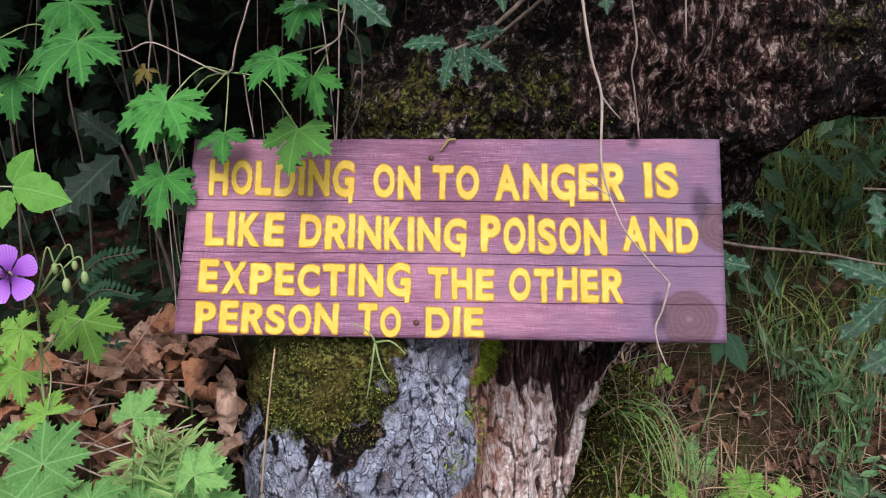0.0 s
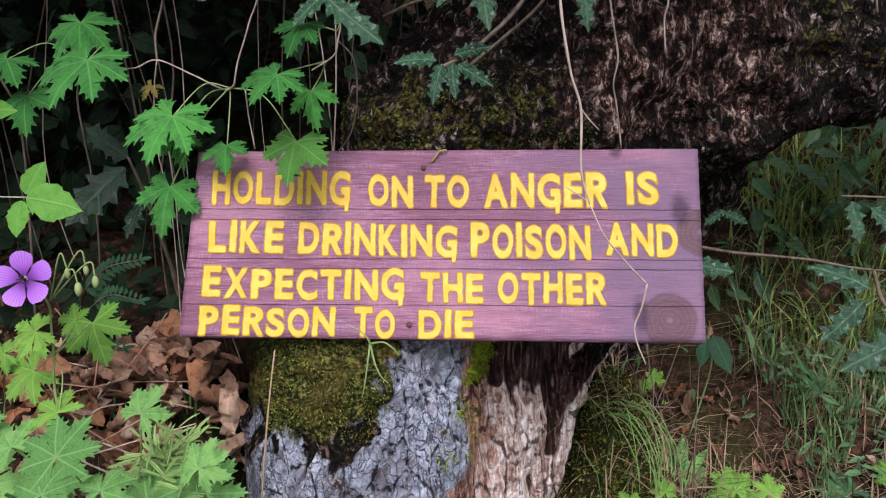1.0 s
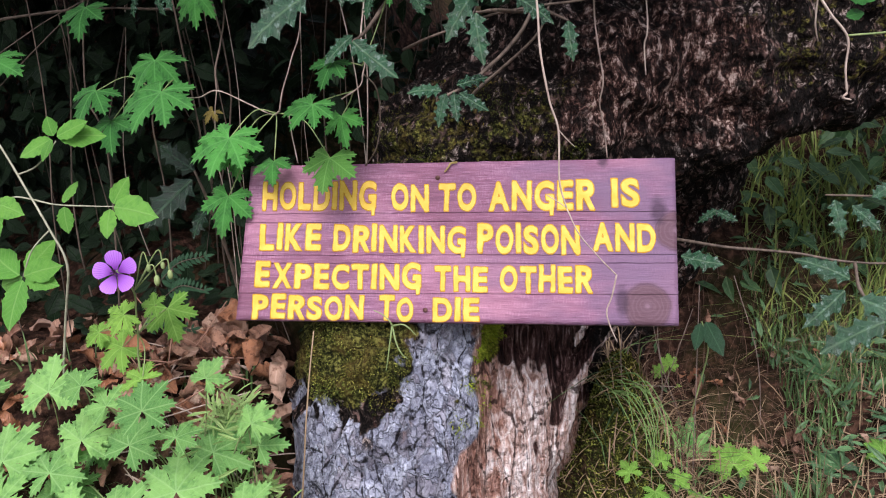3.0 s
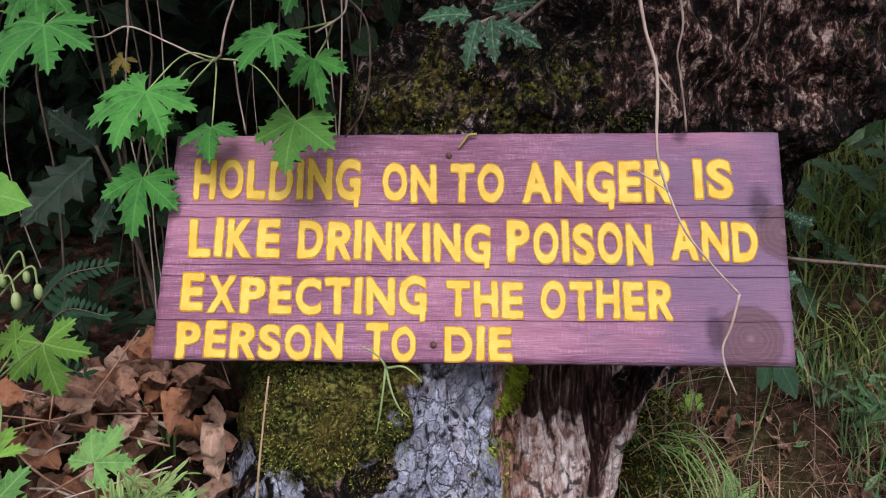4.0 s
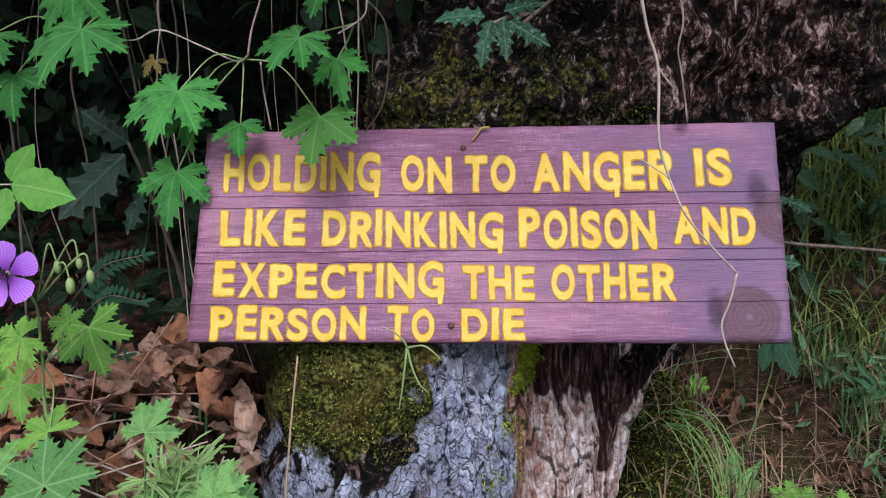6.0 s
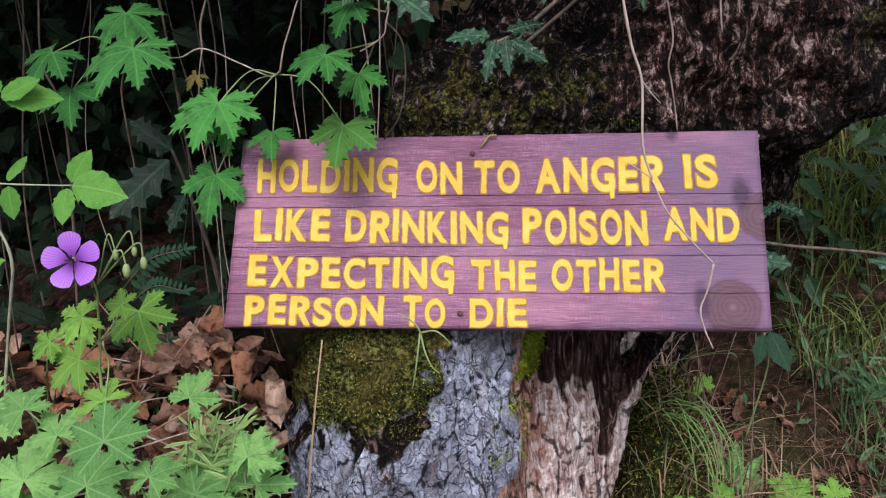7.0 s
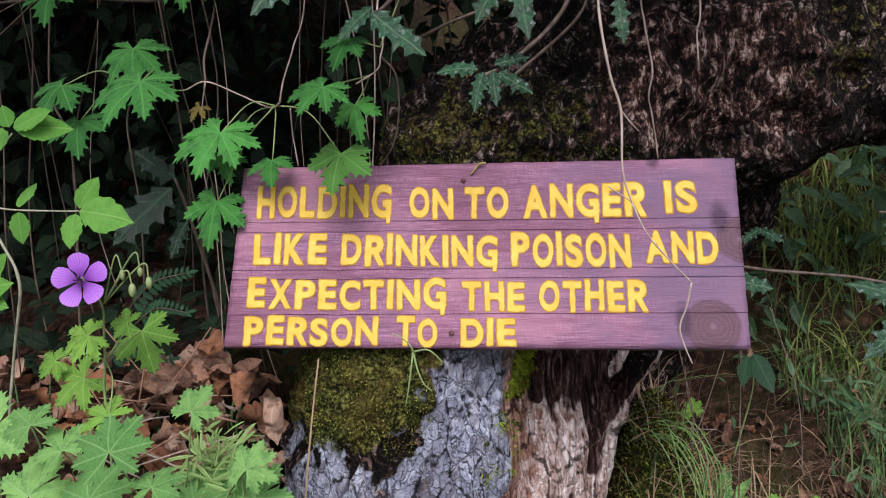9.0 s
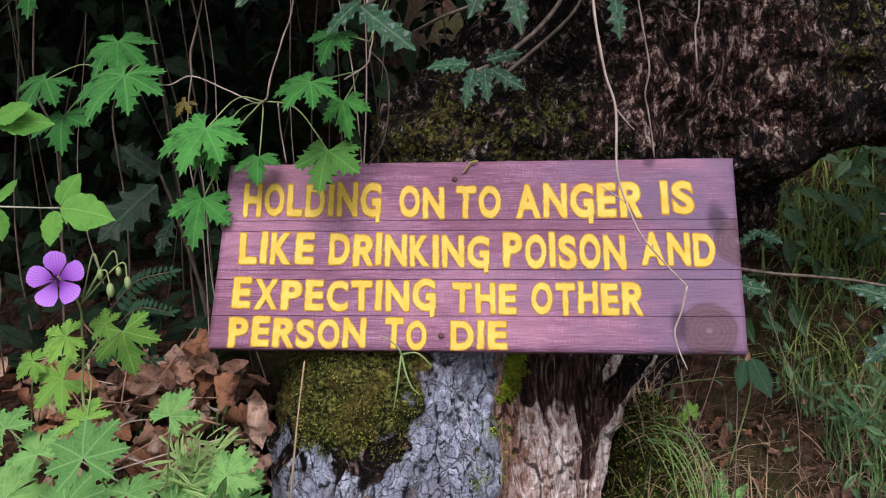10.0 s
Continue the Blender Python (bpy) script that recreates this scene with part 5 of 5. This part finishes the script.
stem("vine_stem", [(0.20, 0.92, 1.45), (0.207, 0.900, 1.150), (0.210, 0.890, 1.090), (0.214, 0.885, 1.06), (0.218, 0.880, 1.029), (0.213, 0.880, 1.00), (0.217, 0.880, 0.977), (0.223, 0.875, 0.924)], 0.0014, 0.0010, VINE_DARK, vine)
vine = thing("dry_vine", "short dry vine hanging over the bark", "vine")
stem("vine_stem", [(0.285, 0.92, 1.40), (0.276, 0.905, 1.19), (0.279, 0.90, 1.10), (0.275, 0.90, 1.075), (0.277, 0.90, 1.035)], 0.0013, 0.0010, VINE, vine)
vine = thing("dry_vine", "kinked dry vine with a few green leaves", "vine")
stem("vine_stem", [(0.44, 0.78, 1.45), (0.440, 0.760, 1.199), (0.441, 0.750, 1.154), (0.447, 0.750, 1.118), (0.464, 0.750, 1.088), (0.483, 0.750, 1.061), (0.482, 0.750, 1.028), (0.485, 0.750, 1.000)], 0.0018, 0.0012, VINE, vine)
stem("side_stem", [(0.483, 0.750, 1.064), (0.512, 0.750, 1.065), (0.558, 0.740, 1.067), (0.65, 0.730, 1.065)], 0.0013, 0.001, GREEN_STEM, vine)
stem("tendril", [(0.449, 0.750, 1.114), (0.450, 0.760, 1.082), (0.457, 0.770, 1.061)], 0.0011, 0.0008, VINE, vine)
stem("tendril", [(0.485, 0.750, 1.000), (0.481, 0.75, 0.995), (0.490, 0.75, 0.992)], 0.0016, 0.0012, VINE, vine)
SMOOTH = [blade_mesh("leaf", k, GERANIUM, OVATE, 0.33, 0.15, 0.5) for k in (41, 42)]
for k, (x, z, s_, spin) in enumerate(((0.480, 1.119, 0.032, 295), (0.477, 1.108, 0.033, 264), (0.478, 1.085, 0.022, 283), (0.561, 1.068, 0.046, 47), (0.610, 1.062, 0.042, 75), (0.645, 1.079, 0.040, 111))):
    shared("leaf", SMOOTH[k % 2], vine, facing(x, 0.745, z, s_, spin, 25, 10 * k - 20))

branch = thing("fallen_twig", "thin bare twig crossing above the bark", "twig")
stem("twig", [(-0.06, 0.90, 1.085), (-0.013, 0.870, 1.099), (0.080, 0.860, 1.124), (0.184, 0.860, 1.134), (0.269, 0.860, 1.146), (0.350, 0.860, 1.167), (0.46, 0.87, 1.21)], 0.0020, 0.0013, TWIG, branch)
branch = thing("fallen_twig", "dark bare twig rising from the mossy bark", "twig")
stem("twig", [(0.03, 0.93, 1.01), (0.045, 0.900, 1.026), (0.084, 0.890, 1.056), (0.131, 0.880, 1.097), (0.149, 0.880, 1.139), (0.19, 0.90, 1.24)], 0.0026, 0.0015, TWIG, branch)
branch = thing("fallen_twig", "long pale bare branch across the hedge", "branch")
stem("twig", [(-1.1, 1.0, 1.14), (-0.951, 1.000, 1.152), (-0.848, 1.000, 1.158), (-0.759, 1.000, 1.172), (-0.613, 1.020, 1.185), (-0.45, 1.05, 1.18)], 0.0036, 0.002, TWIG, branch)

pole = thing("grass_stalk", "dry straw stalk standing against the bark", "stalk")
stem("stalk", [(-0.226, 0.755, 0.34), (-0.205, 0.755, 0.50), (-0.190, 0.755, 0.62), (-0.178, 0.765, 0.71)], 0.0016, 0.0010, STRAW, pole)
rnd = random.Random(9)
for x0, y0, x1, z1 in ((0.40, 1.15, 0.405, 0.68), (0.268, 1.10, 0.270, 0.66), (0.30, 1.15, 0.29, 0.58), (0.36, 1.3, 0.34, 0.60), (0.42, 1.35, 0.36, 0.62), (0.33, 1.28, 0.42, 0.60), (0.56, 1.3, 0.50, 0.66), (0.27, 1.12, 0.36, 0.50)):
    pole = thing("grass_stalk", "thin dry brown stalk on the bank", "stalk", group="dry stalks on the bank")
    z0 = ground_height(x0, y0) - 0.01
    stem("stalk", [(x0, y0, z0), ((x0 + x1) / 2 + rnd.uniform(-0.02, 0.02), y0 - 0.01, (z0 + z1) / 2), (x1, y0, z1)], 0.0011, 0.0008, VINE_DARK, pole, sides=5)


# ---- hedge ----
hedge = thing("hedge", "dense hedge of bare stems and small leaves with painted-in shade", "hedge")
rnd = random.Random(12)
for k in range(40):
    x = rnd.uniform(-1.25, 0.05)
    y = rnd.uniform(0.98, 1.35) if x < -0.15 else rnd.uniform(1.12, 1.4)
    if x > -0.2:
        z0 = 0.8
    else:
        z0 = ground_height(x, y) - 0.02
    lean = rnd.uniform(-0.12, 0.12)
    pts = [(x, y, z0)]
    for s in (0.3, 0.6, 1.0):
        pts.append((x + lean * s + rnd.uniform(-0.045, 0.045), y - 0.10 * s + rnd.uniform(-0.03, 0.03), z0 + s * rnd.uniform(0.75, 0.95)))
    r = rnd.choice((0.0006, 0.0008, 0.0011, 0.0016))
    stem("stem", pts, r * 1.2, r * 0.8, VINE if k % 5 == 0 else TWIG, hedge, sides=5)


def scatter_leaves(name, spots, profile, width, material, parent, seed, label="", fold=0.3):
    """Many small leaves in one mesh: each spot is a place, a length and a direction for the tip."""
    rnd_, bm = random.Random(seed), bmesh.new()
    uv = bm.loops.layers.uv.new("leaf")
    for p, s, spin, up, turn in spots:
        m = facing(p[0], p[1], p[2], s, spin, up, turn)
        rows = []
        for q, wd in profile:
            z = -0.2 * q * q
            rows.append([bm.verts.new(m @ Vector((side * wd * width, q, z + fold * abs(side) * wd * width))) for side in (-1, 0, 1)])
        for i in range(len(rows) - 1):
            for k in (0, 1):
                f = bm.faces.new((rows[i][k], rows[i][k + 1], rows[i + 1][k + 1], rows[i + 1][k]))
                for l, (a, b) in zip(f.loops, ((k - 1, i), (k, i), (k, i + 1), (k - 1, i + 1))):
                    l[uv].uv = (a * width * profile[b][1], profile[b][0])
    ob = new(name, mesh_of(name, bm, material))
    ob.parent = parent
    return tagged(ob, label, kind="stuff")


SIMPLE = [(0, 0.1), (0.3, 0.9), (0.6, 0.8), (1, 0.02)]
spots = []
for _ in range(7000):
    x, z = rnd.uniform(-1.5, 0.12), rnd.uniform(0.70, 2.0)
    y = rnd.uniform(1.02, 1.75) + (0.12 if x > -0.12 else 0) + 0.25 * max(0, z - 1.4) * rnd.uniform(-1.2, 1)
    if (noise.noise(Vector((x * 6, y * 6, z * 6))) < -0.12 and z < 1.3) or (z < 1.0 and rnd.random() < 0.6):
        continue
    spots.append(((x, y, z), rnd.uniform(0.02, 0.055), rnd.uniform(90, 270), rnd.uniform(0, 60), rnd.uniform(-60, 60)))
for _ in range(500):
    x, y = rnd.uniform(-1.3, -0.3), rnd.uniform(0.98, 1.35)
    spots.append(((x, y, ground_height(x, y) + rnd.uniform(0.01, 0.12)), rnd.uniform(0.02, 0.05), rnd.uniform(-120, 120), rnd.uniform(10, 70), rnd.uniform(-60, 60)))
scatter_leaves("leaves", spots, SIMPLE, 0.3, SHRUB_SHADED, hedge, 1)
spots = []
for _ in range(7600):
    x, z = rnd.uniform(-1.6, 0.42), rnd.uniform(1.33, 2.3)
    y = rnd.uniform(0.70, 1.8 if x < 0.2 else 1.12) + 0.2 * (z - 1.6)
    spots.append(((x, y, z), rnd.uniform(0.04, 0.09), rnd.uniform(90, 270), rnd.uniform(20, 80), rnd.uniform(-60, 60)))
for _ in range(2500):
    x, z = rnd.uniform(-1.8, -0.45), rnd.uniform(0.75, 1.5)
    spots.append(((x, rnd.uniform(1.25, 1.8), z), rnd.uniform(0.03, 0.07), rnd.uniform(90, 270), rnd.uniform(0, 60), rnd.uniform(-60, 60)))
scatter_leaves("overhang", spots, SIMPLE, 0.32, SHRUB_SHADED, hedge, 2, "unseen shading overhang and near-black backing leaves")


# ---- right bank: grass and herbs ----
def grass(name, count, place, length, width, material, label, category, seed, lean=0.6):
    rnd_, bm = random.Random(seed), bmesh.new()
    uv = bm.loops.layers.uv.new("leaf")
    for _ in range(count):
        x, y, z = place(rnd_)
        h = length * rnd_.uniform(0.5, 1.3)
        a = rnd_.uniform(0, 2 * math.pi)
        bend = rnd_.uniform(0.15, 1.0) * lean
        d = Vector((math.cos(a), math.sin(a) - 0.35, 0)) * bend
        side = Vector((-math.sin(a), math.cos(a), 0)) * width * rnd_.uniform(0.6, 1.3)
        rows = []
        for s, wd in ((0, 0.8), (0.35, 1.0), (0.7, 0.7), (1.0, 0.05)):
            c = Vector((x, y, z)) + h * (d * s * s * 1.2 + Vector((0, 0, s * (1 - 0.45 * bend * s))))
            rows.append((bm.verts.new(c - side * wd), bm.verts.new(c + side * wd), s))
        for p, q in zip(rows, rows[1:]):
            f = bm.faces.new((p[0], p[1], q[1], q[0]))
            for l, t in zip(f.loops, ((-0.1, p[2]), (0.1, p[2]), (0.1, q[2]), (-0.1, q[2]))):
                l[uv].uv = t
    return tagged(new(name, mesh_of(name, bm, material)), label, category, kind="stuff")


def bank(x0, x1, y0, y1, patchy=-0.2):
    def place(rnd_):
        while True:
            x, y = rnd_.uniform(x0, x1 + abs(rnd_.gauss(0, 0.35))), rnd_.uniform(y0, y1 + (abs(rnd_.gauss(0, 0.3)) if y1 > 2 else 0))
            if noise.noise(Vector((x * 6, y * 6, 5))) > patchy and not (x < 0.62 and 1.12 < y < 1.75) and not (x < 0.50 and y <= 1.12) and noise.noise(Vector((x * 13, y * 13, 2))) > -0.15:
                return x, y, ground_height(x, y) - 0.005
    return place


grass("bank_grass", 5200, bank(0.36, 1.7, 0.85, 1.75), 0.10, 0.0016, GRASS, "green grass on the bank beside the tree", "grass", 1)
grass("tall_grass", 8000, bank(0.25, 2.2, 1.55, 2.7, -0.6), 0.21, 0.0022, LIT_GRASS, "tall green grass behind the tree", "grass", 2, 1.3)
grass("dry_grass", 1700, bank(0.26, 1.6, 1.0, 1.75, -0.5), 0.10, 0.0012, STRAW, "dry straw-coloured grass on the bank", "grass", 3, 1.0)
grass("mossy_grass", 36, lambda r: (lambda x, y: (x, y, ground_height(x, y) - 0.004))(r.uniform(0.23, 0.40), r.uniform(1.02, 1.16)), 0.15, 0.0017, GRASS, "thin green grass arching from the mossy mound", "grass", 4, 1.5)
grass("mound_straw", 150, lambda r: (lambda x, y: (x, y, ground_height(x, y) - 0.004))(r.uniform(0.24, 0.52), r.uniform(1.02, 1.30)), 0.13, 0.0013, STRAW, "dry reddish straw hanging over the mossy mound", "grass", 6, 1.4)
grass("verge_grass", 2600, lambda r: (lambda x, y: (x, y, ground_height(x, y) - 0.005))(r.uniform(-1.2, 1.5), r.uniform(-0.3, 0.7) if r.random() < 0.5 else r.uniform(0.2, 0.9)), 0.06, 0.0018, GRASS, "short green grass at the foot of the bank", "grass", 5)

grass("root_hairs", 420, lambda r: (lambda x, y: (x, y, ground_height(x, y) - 0.004))(r.uniform(0.26, 0.66), r.uniform(1.04, 1.66)), 0.13, 0.0009, BROWN_STEM, "thin brown dead stems and roots over the bare soil", "dead stems", 7, 1.5)
tuft = thing("grass_tuft", "tuft of long green grass arching from the mossy mound", "grass")
rnd = random.Random(61)
for k in range(14):
    a = Vector((0.252 + rnd.uniform(-0.025, 0.03), 1.05, 0.535 + rnd.uniform(-0.02, 0.015)))
    b = a + Vector((rnd.uniform(0.015, 0.045), -0.03, rnd.uniform(-0.01, 0.015)))
    c = b + Vector((rnd.uniform(0.005, 0.035), -0.025, -rnd.uniform(0.035, 0.06)))
    stem("blade", [a, b, c, c + Vector((rnd.uniform(-0.004, 0.014), -0.01, -rnd.uniform(0.04, 0.08)))], 0.0011, 0.0006, LIT_STEM, tuft, sides=5)

rnd = random.Random(21)
spots = []
for _ in range(2000):
    x, y = rnd.uniform(0.38, 1.5), rnd.uniform(1.05, 1.8)
    if (0.28 < x < 0.60 and 1.1 < y < 1.66 and rnd.random() < 0.9) or noise.noise(Vector((x * 9, y * 9, 4))) < -0.05:
        continue
    spots.append(((x, y, ground_height(x, y) + rnd.uniform(0.0, 0.08)), rnd.uniform(0.015, 0.045), rnd.uniform(0, 360), rnd.uniform(10, 70), rnd.uniform(-60, 60)))
herbs = scatter_leaves("bank_herbs", spots, SIMPLE, 0.15, HERB, None, 3, "small lance-shaped herbs among the grass")
tagged(herbs, category="herbs")
spots = []
for _ in range(1300):
    x, y = rnd.uniform(0.45, 2.2), rnd.uniform(1.62, 2.6)
    spots.append(((x, y, ground_height(x, y) + rnd.uniform(0.03, 0.30)), rnd.uniform(0.03, 0.085), rnd.uniform(90, 270), rnd.uniform(10, 70), rnd.uniform(-60, 60)))
herbs = scatter_leaves("far_herbs", spots, SIMPLE, 0.22, HERB, None, 4, "leafy green weeds on the slope behind the tree")
tagged(herbs, category="herbs")

rnd2, bm = random.Random(8), bmesh.new()
for _ in range(22000):
    x, y = rnd2.gauss(0.25, 0.05), rnd2.uniform(0.90, 1.2)
    p = Vector((x, y, ground_height(x, y)))
    out = Vector((rnd2.uniform(-1, 1), rnd2.uniform(-1.4, 0.4), rnd2.uniform(0.2, 1.2))).normalized() * rnd2.uniform(0.004, 0.010)
    side = out.cross(Vector((rnd2.uniform(-1, 1), 0.3, rnd2.uniform(-1, 1)))).normalized() * 0.0018
    bm.faces.new([bm.verts.new(q) for q in (p, p + side + 0.5 * out, p + out, p - side + 0.5 * out)])
tagged(new("mound_moss", mesh_of("mound_moss", bm, MOSS, smooth=False)), "olive-brown moss on the mound beside the root", "moss", kind="stuff")

spots = []
for _ in range(1300):
    x, y = rnd.uniform(0.14, 0.95), rnd.uniform(0.78, 1.5)
    spots.append(((x, y, ground_height(x, y) + rnd.uniform(0.002, 0.012)), rnd.uniform(0.02, 0.07), rnd.uniform(0, 360), rnd.uniform(60, 100), rnd.uniform(-60, 60)))
for _ in range(550):
    x, y = rnd.uniform(0.28, 1.0), rnd.uniform(0.80, 1.22)
    spots.append(((x, y, ground_height(x, y) + rnd.uniform(0.002, 0.03)), rnd.uniform(0.03, 0.08), rnd.uniform(0, 360), rnd.uniform(30, 100), rnd.uniform(-60, 60)))
for _ in range(600):
    x, y = rnd.uniform(0.10, 0.42), rnd.uniform(0.80, 1.12)
    spots.append(((x, y, ground_height(x, y) + rnd.uniform(0.002, 0.012)), rnd.uniform(0.02, 0.05), rnd.uniform(0, 360), rnd.uniform(50, 100), rnd.uniform(-60, 60)))
litter = scatter_leaves("straw_litter", spots, [(0, 0.6), (0.5, 1), (1, 0.4)], 0.022, STRAW, None, 9, "dry straw and needles lying on the soil")
tagged(litter, category="straw")

# a rosette of long leaves and the sprig at the sign's lower edge
LONG = [blade_mesh("leaf", k, GERANIUM_LOW, LANCE, 0.12, 0.35, 0.3) for k in (51, 52)]
DIM = [blade_mesh("leaf", k, DARK_HERB, LANCE, 0.13, 0.45, 0.3) for k in (53, 54)]
rosette = thing("rosette_plant", "low rosette of long narrow green leaves", "plant")
for k in range(11):
    shared("leaf", LONG[k % 2], rosette, facing(0.400, 1.24, 0.300, 0.10 + 0.014 * (k % 3), -100 + 20 * k, 25 + 14 * (k % 3), 0))
for x, y, turn, big in ((0.66, 1.16, 20, 0.6), (0.80, 1.24, 60, 0.7), (0.70, 1.36, 10, 0.7), (0.95, 1.18, 45, 0.8), (0.88, 1.42, 80, 0.7), (1.05, 1.35, 30, 0.8)):
    m = pose(x, y, ground_height(x, y) + 0.03, 0, 0, turn) @ Matrix.Scale(0.75 * big, 4) @ pose(-0.400, -1.24, -0.300)
    other = thing("rosette_plant", "low rosette of long narrow green leaves", "plant", group="rosettes on the bank")
    for k, leaf in enumerate(list(rosette.children)):
        shared("leaf", DIM[k % 2], other, m @ leaf.matrix_basis)
sprig = thing("grass_sprig", "thin green grass sprig curling over the sign's lower edge", "grass")
base = Vector((-0.071, 0.775, 0.714))
for pts in (((-0.074, 0.772, 0.722), (-0.082, 0.770, 0.731), (-0.094, 0.768, 0.738)), ((-0.055, 0.765, 0.719), (-0.045, 0.762, 0.714), (-0.037, 0.762, 0.705)),
            ((-0.073, 0.765, 0.695), (-0.076, 0.762, 0.675), (-0.080, 0.762, 0.655)), ((-0.065, 0.765, 0.695), (-0.058, 0.762, 0.680), (-0.050, 0.762, 0.672))):
    stem("blade", [base, *pts], 0.0014, 0.0006, GREEN_STEM, sprig, sides=5)

# pale needle-leaved plant by the root
spots = []
for _ in range(300):
    x, y = rnd.gauss(-0.270, 0.020), rnd.gauss(0.675, 0.02)
    z = 0.612 + rnd.gauss(0, 0.020) - 0.4 * abs(x + 0.270)
    spots.append(((x, y, z), rnd.uniform(0.014, 0.030), rnd.uniform(-110, 110), rnd.uniform(10, 70), rnd.uniform(-60, 60)))
for _ in range(260):
    x, y, z = rnd.gauss(-0.233, 0.014), rnd.gauss(0.66, 0.015), 0.50 + rnd.gauss(0, 0.020)
    spots.append(((x, y, z), rnd.uniform(0.014, 0.030), rnd.uniform(-110, 110), rnd.uniform(10, 70), rnd.uniform(-60, 60)))
stonecrop = thing("needle_plant", "pale green plant with curled needle leaves by the root", "plant")
scatter_leaves("leaves", spots, [(0, 0.5), (0.5, 1), (0.85, 0.9), (1, 0.1)], 0.075, SEDUM, stonecrop, 6)
bm = bmesh.new()
for k in range(14):
    x, y = rnd.gauss(-0.264, 0.018), rnd.gauss(0.68, 0.02)
    tube(bm, [(x, y, 0.40), (x + rnd.uniform(-0.02, 0.02), y, 0.52), (x + rnd.uniform(-0.03, 0.03), y - 0.01, 0.62)], 0.0012, 0.0009, 5, 4)
part("stem", bm, GREEN_STEM, stonecrop)


# ---- dead leaves ----
DRY = [blade_mesh("dead_leaf", k, mat_, prof, wd, dr, fo, curl, 0.15) for k, mat_, prof, wd, dr, fo, curl in (
    (61, DEAD, OVATE, 0.36, 0.3, 0.3, 1.3), (62, DEAD_PALE, OVATE, 0.30, 0.2, 0.4, 1.5), (63, DEAD, OVATE, 0.30, -0.3, 0.4, 1.9), (64, DEAD_RED, OVATE, 0.40, 0.5, 0.3, 0.9),
    (65, DEAD, LANCE, 0.34, 0.2, 0.5, 1.2), (66, DEAD_PALE, LANCE, 0.30, 0.4, 0.5, 1.6), (67, DEAD_RED, OVATE, 0.34, -0.4, 0.4, 2.2))]
rnd = random.Random(33)


def dead_leaf(x, y, z, size, rx, ry, rz, k, label="curled brown dead leaf on the litter"):
    ob = new("dead_leaf", DRY[k])
    ob.matrix_world = pose(x, y, z, rx, ry, rz) @ Matrix.Diagonal((size, size, size, 1))
    return tagged(ob, label, "dead leaf", "dead leaves on the bank")


for k in range(190):
    x = rnd.gauss(-0.31, 0.10)
    y = rnd.uniform(0.74, 0.98)
    if x > -0.19:
        x = -0.19 - rnd.uniform(0, 0.1)
    dead_leaf(x, y, ground_height(x, y) + rnd.uniform(0.0, 0.05), rnd.uniform(0.034, 0.068), rnd.uniform(-10, 80), rnd.uniform(-50, 50), rnd.uniform(0, 360), k % 7)
litter_bm = bmesh.new()
for k in range(330):
    x, y = rnd.uniform(-1.15, -0.28), rnd.uniform(0.5, 1.05)
    src = DRY[k % 7]
    before, faces_before = len(litter_bm.verts), len(litter_bm.faces)
    litter_bm.from_mesh(src)
    litter_bm.verts.ensure_lookup_table()
    litter_bm.faces.ensure_lookup_table()
    size = rnd.uniform(0.025, 0.06)
    m = pose(x, y, ground_height(x, y) + rnd.uniform(0.0, 0.03), rnd.uniform(-10, 60), rnd.uniform(-40, 40), rnd.uniform(0, 360)) @ Matrix.Diagonal((size, size, size, 1))
    for v in litter_bm.verts[before:]:
        v.co = m @ v.co
    for f in litter_bm.faces[faces_before:]:
        f.material_index = (0, 0, 1, 0, 2)[k % 5]
tagged(new("leaf_litter", mesh_of("leaf_litter", litter_bm, DEAD, DEAD_RED, DEAD_PALE)), "brown dead leaf litter covering the bank", "leaf litter", kind="stuff")
for k in range(34):
    x, y = rnd.uniform(0.28, 0.75), rnd.uniform(1.05, 1.6)
    dead_leaf(x, y, ground_height(x, y) + rnd.uniform(0.0, 0.02), rnd.uniform(0.03, 0.055), rnd.uniform(-10, 60), rnd.uniform(-40, 40), rnd.uniform(0, 360), k % 7)
dead_leaf(-0.233, 0.755, 0.668, 0.056, -80, 0, 10, 1, "torn pale brown dead leaf hanging on the root")
dead_leaf(-0.268, 0.80, 0.686, 0.044, -60, 25, 50, 3, "curled orange-brown dead leaf beside the root")
dead_leaf(0.423, 1.18, 0.592, 0.035, 80, 0, 40, 2, "small orange dead leaf caught in twigs")
for k in range(44):
    x, y = rnd.uniform(-0.42, -0.21), rnd.uniform(0.70, 0.90)
    z = ground_height(x, y) + 0.02
    tw = thing("litter_twig", "thin reddish twig lying on the dead leaves", "twig", group="twigs in the litter")
    dx, dz = rnd.uniform(-0.10, 0.10), rnd.uniform(0.0, 0.10)
    stem("twig", [(x - dx, y - 0.02, z - dz * 0.3), (x, y - 0.03, z + 0.02), (x + dx, y - 0.01, z + dz)], 0.0014, 0.0009, rnd.choice((RED_STEM, VINE)), tw, sides=5)
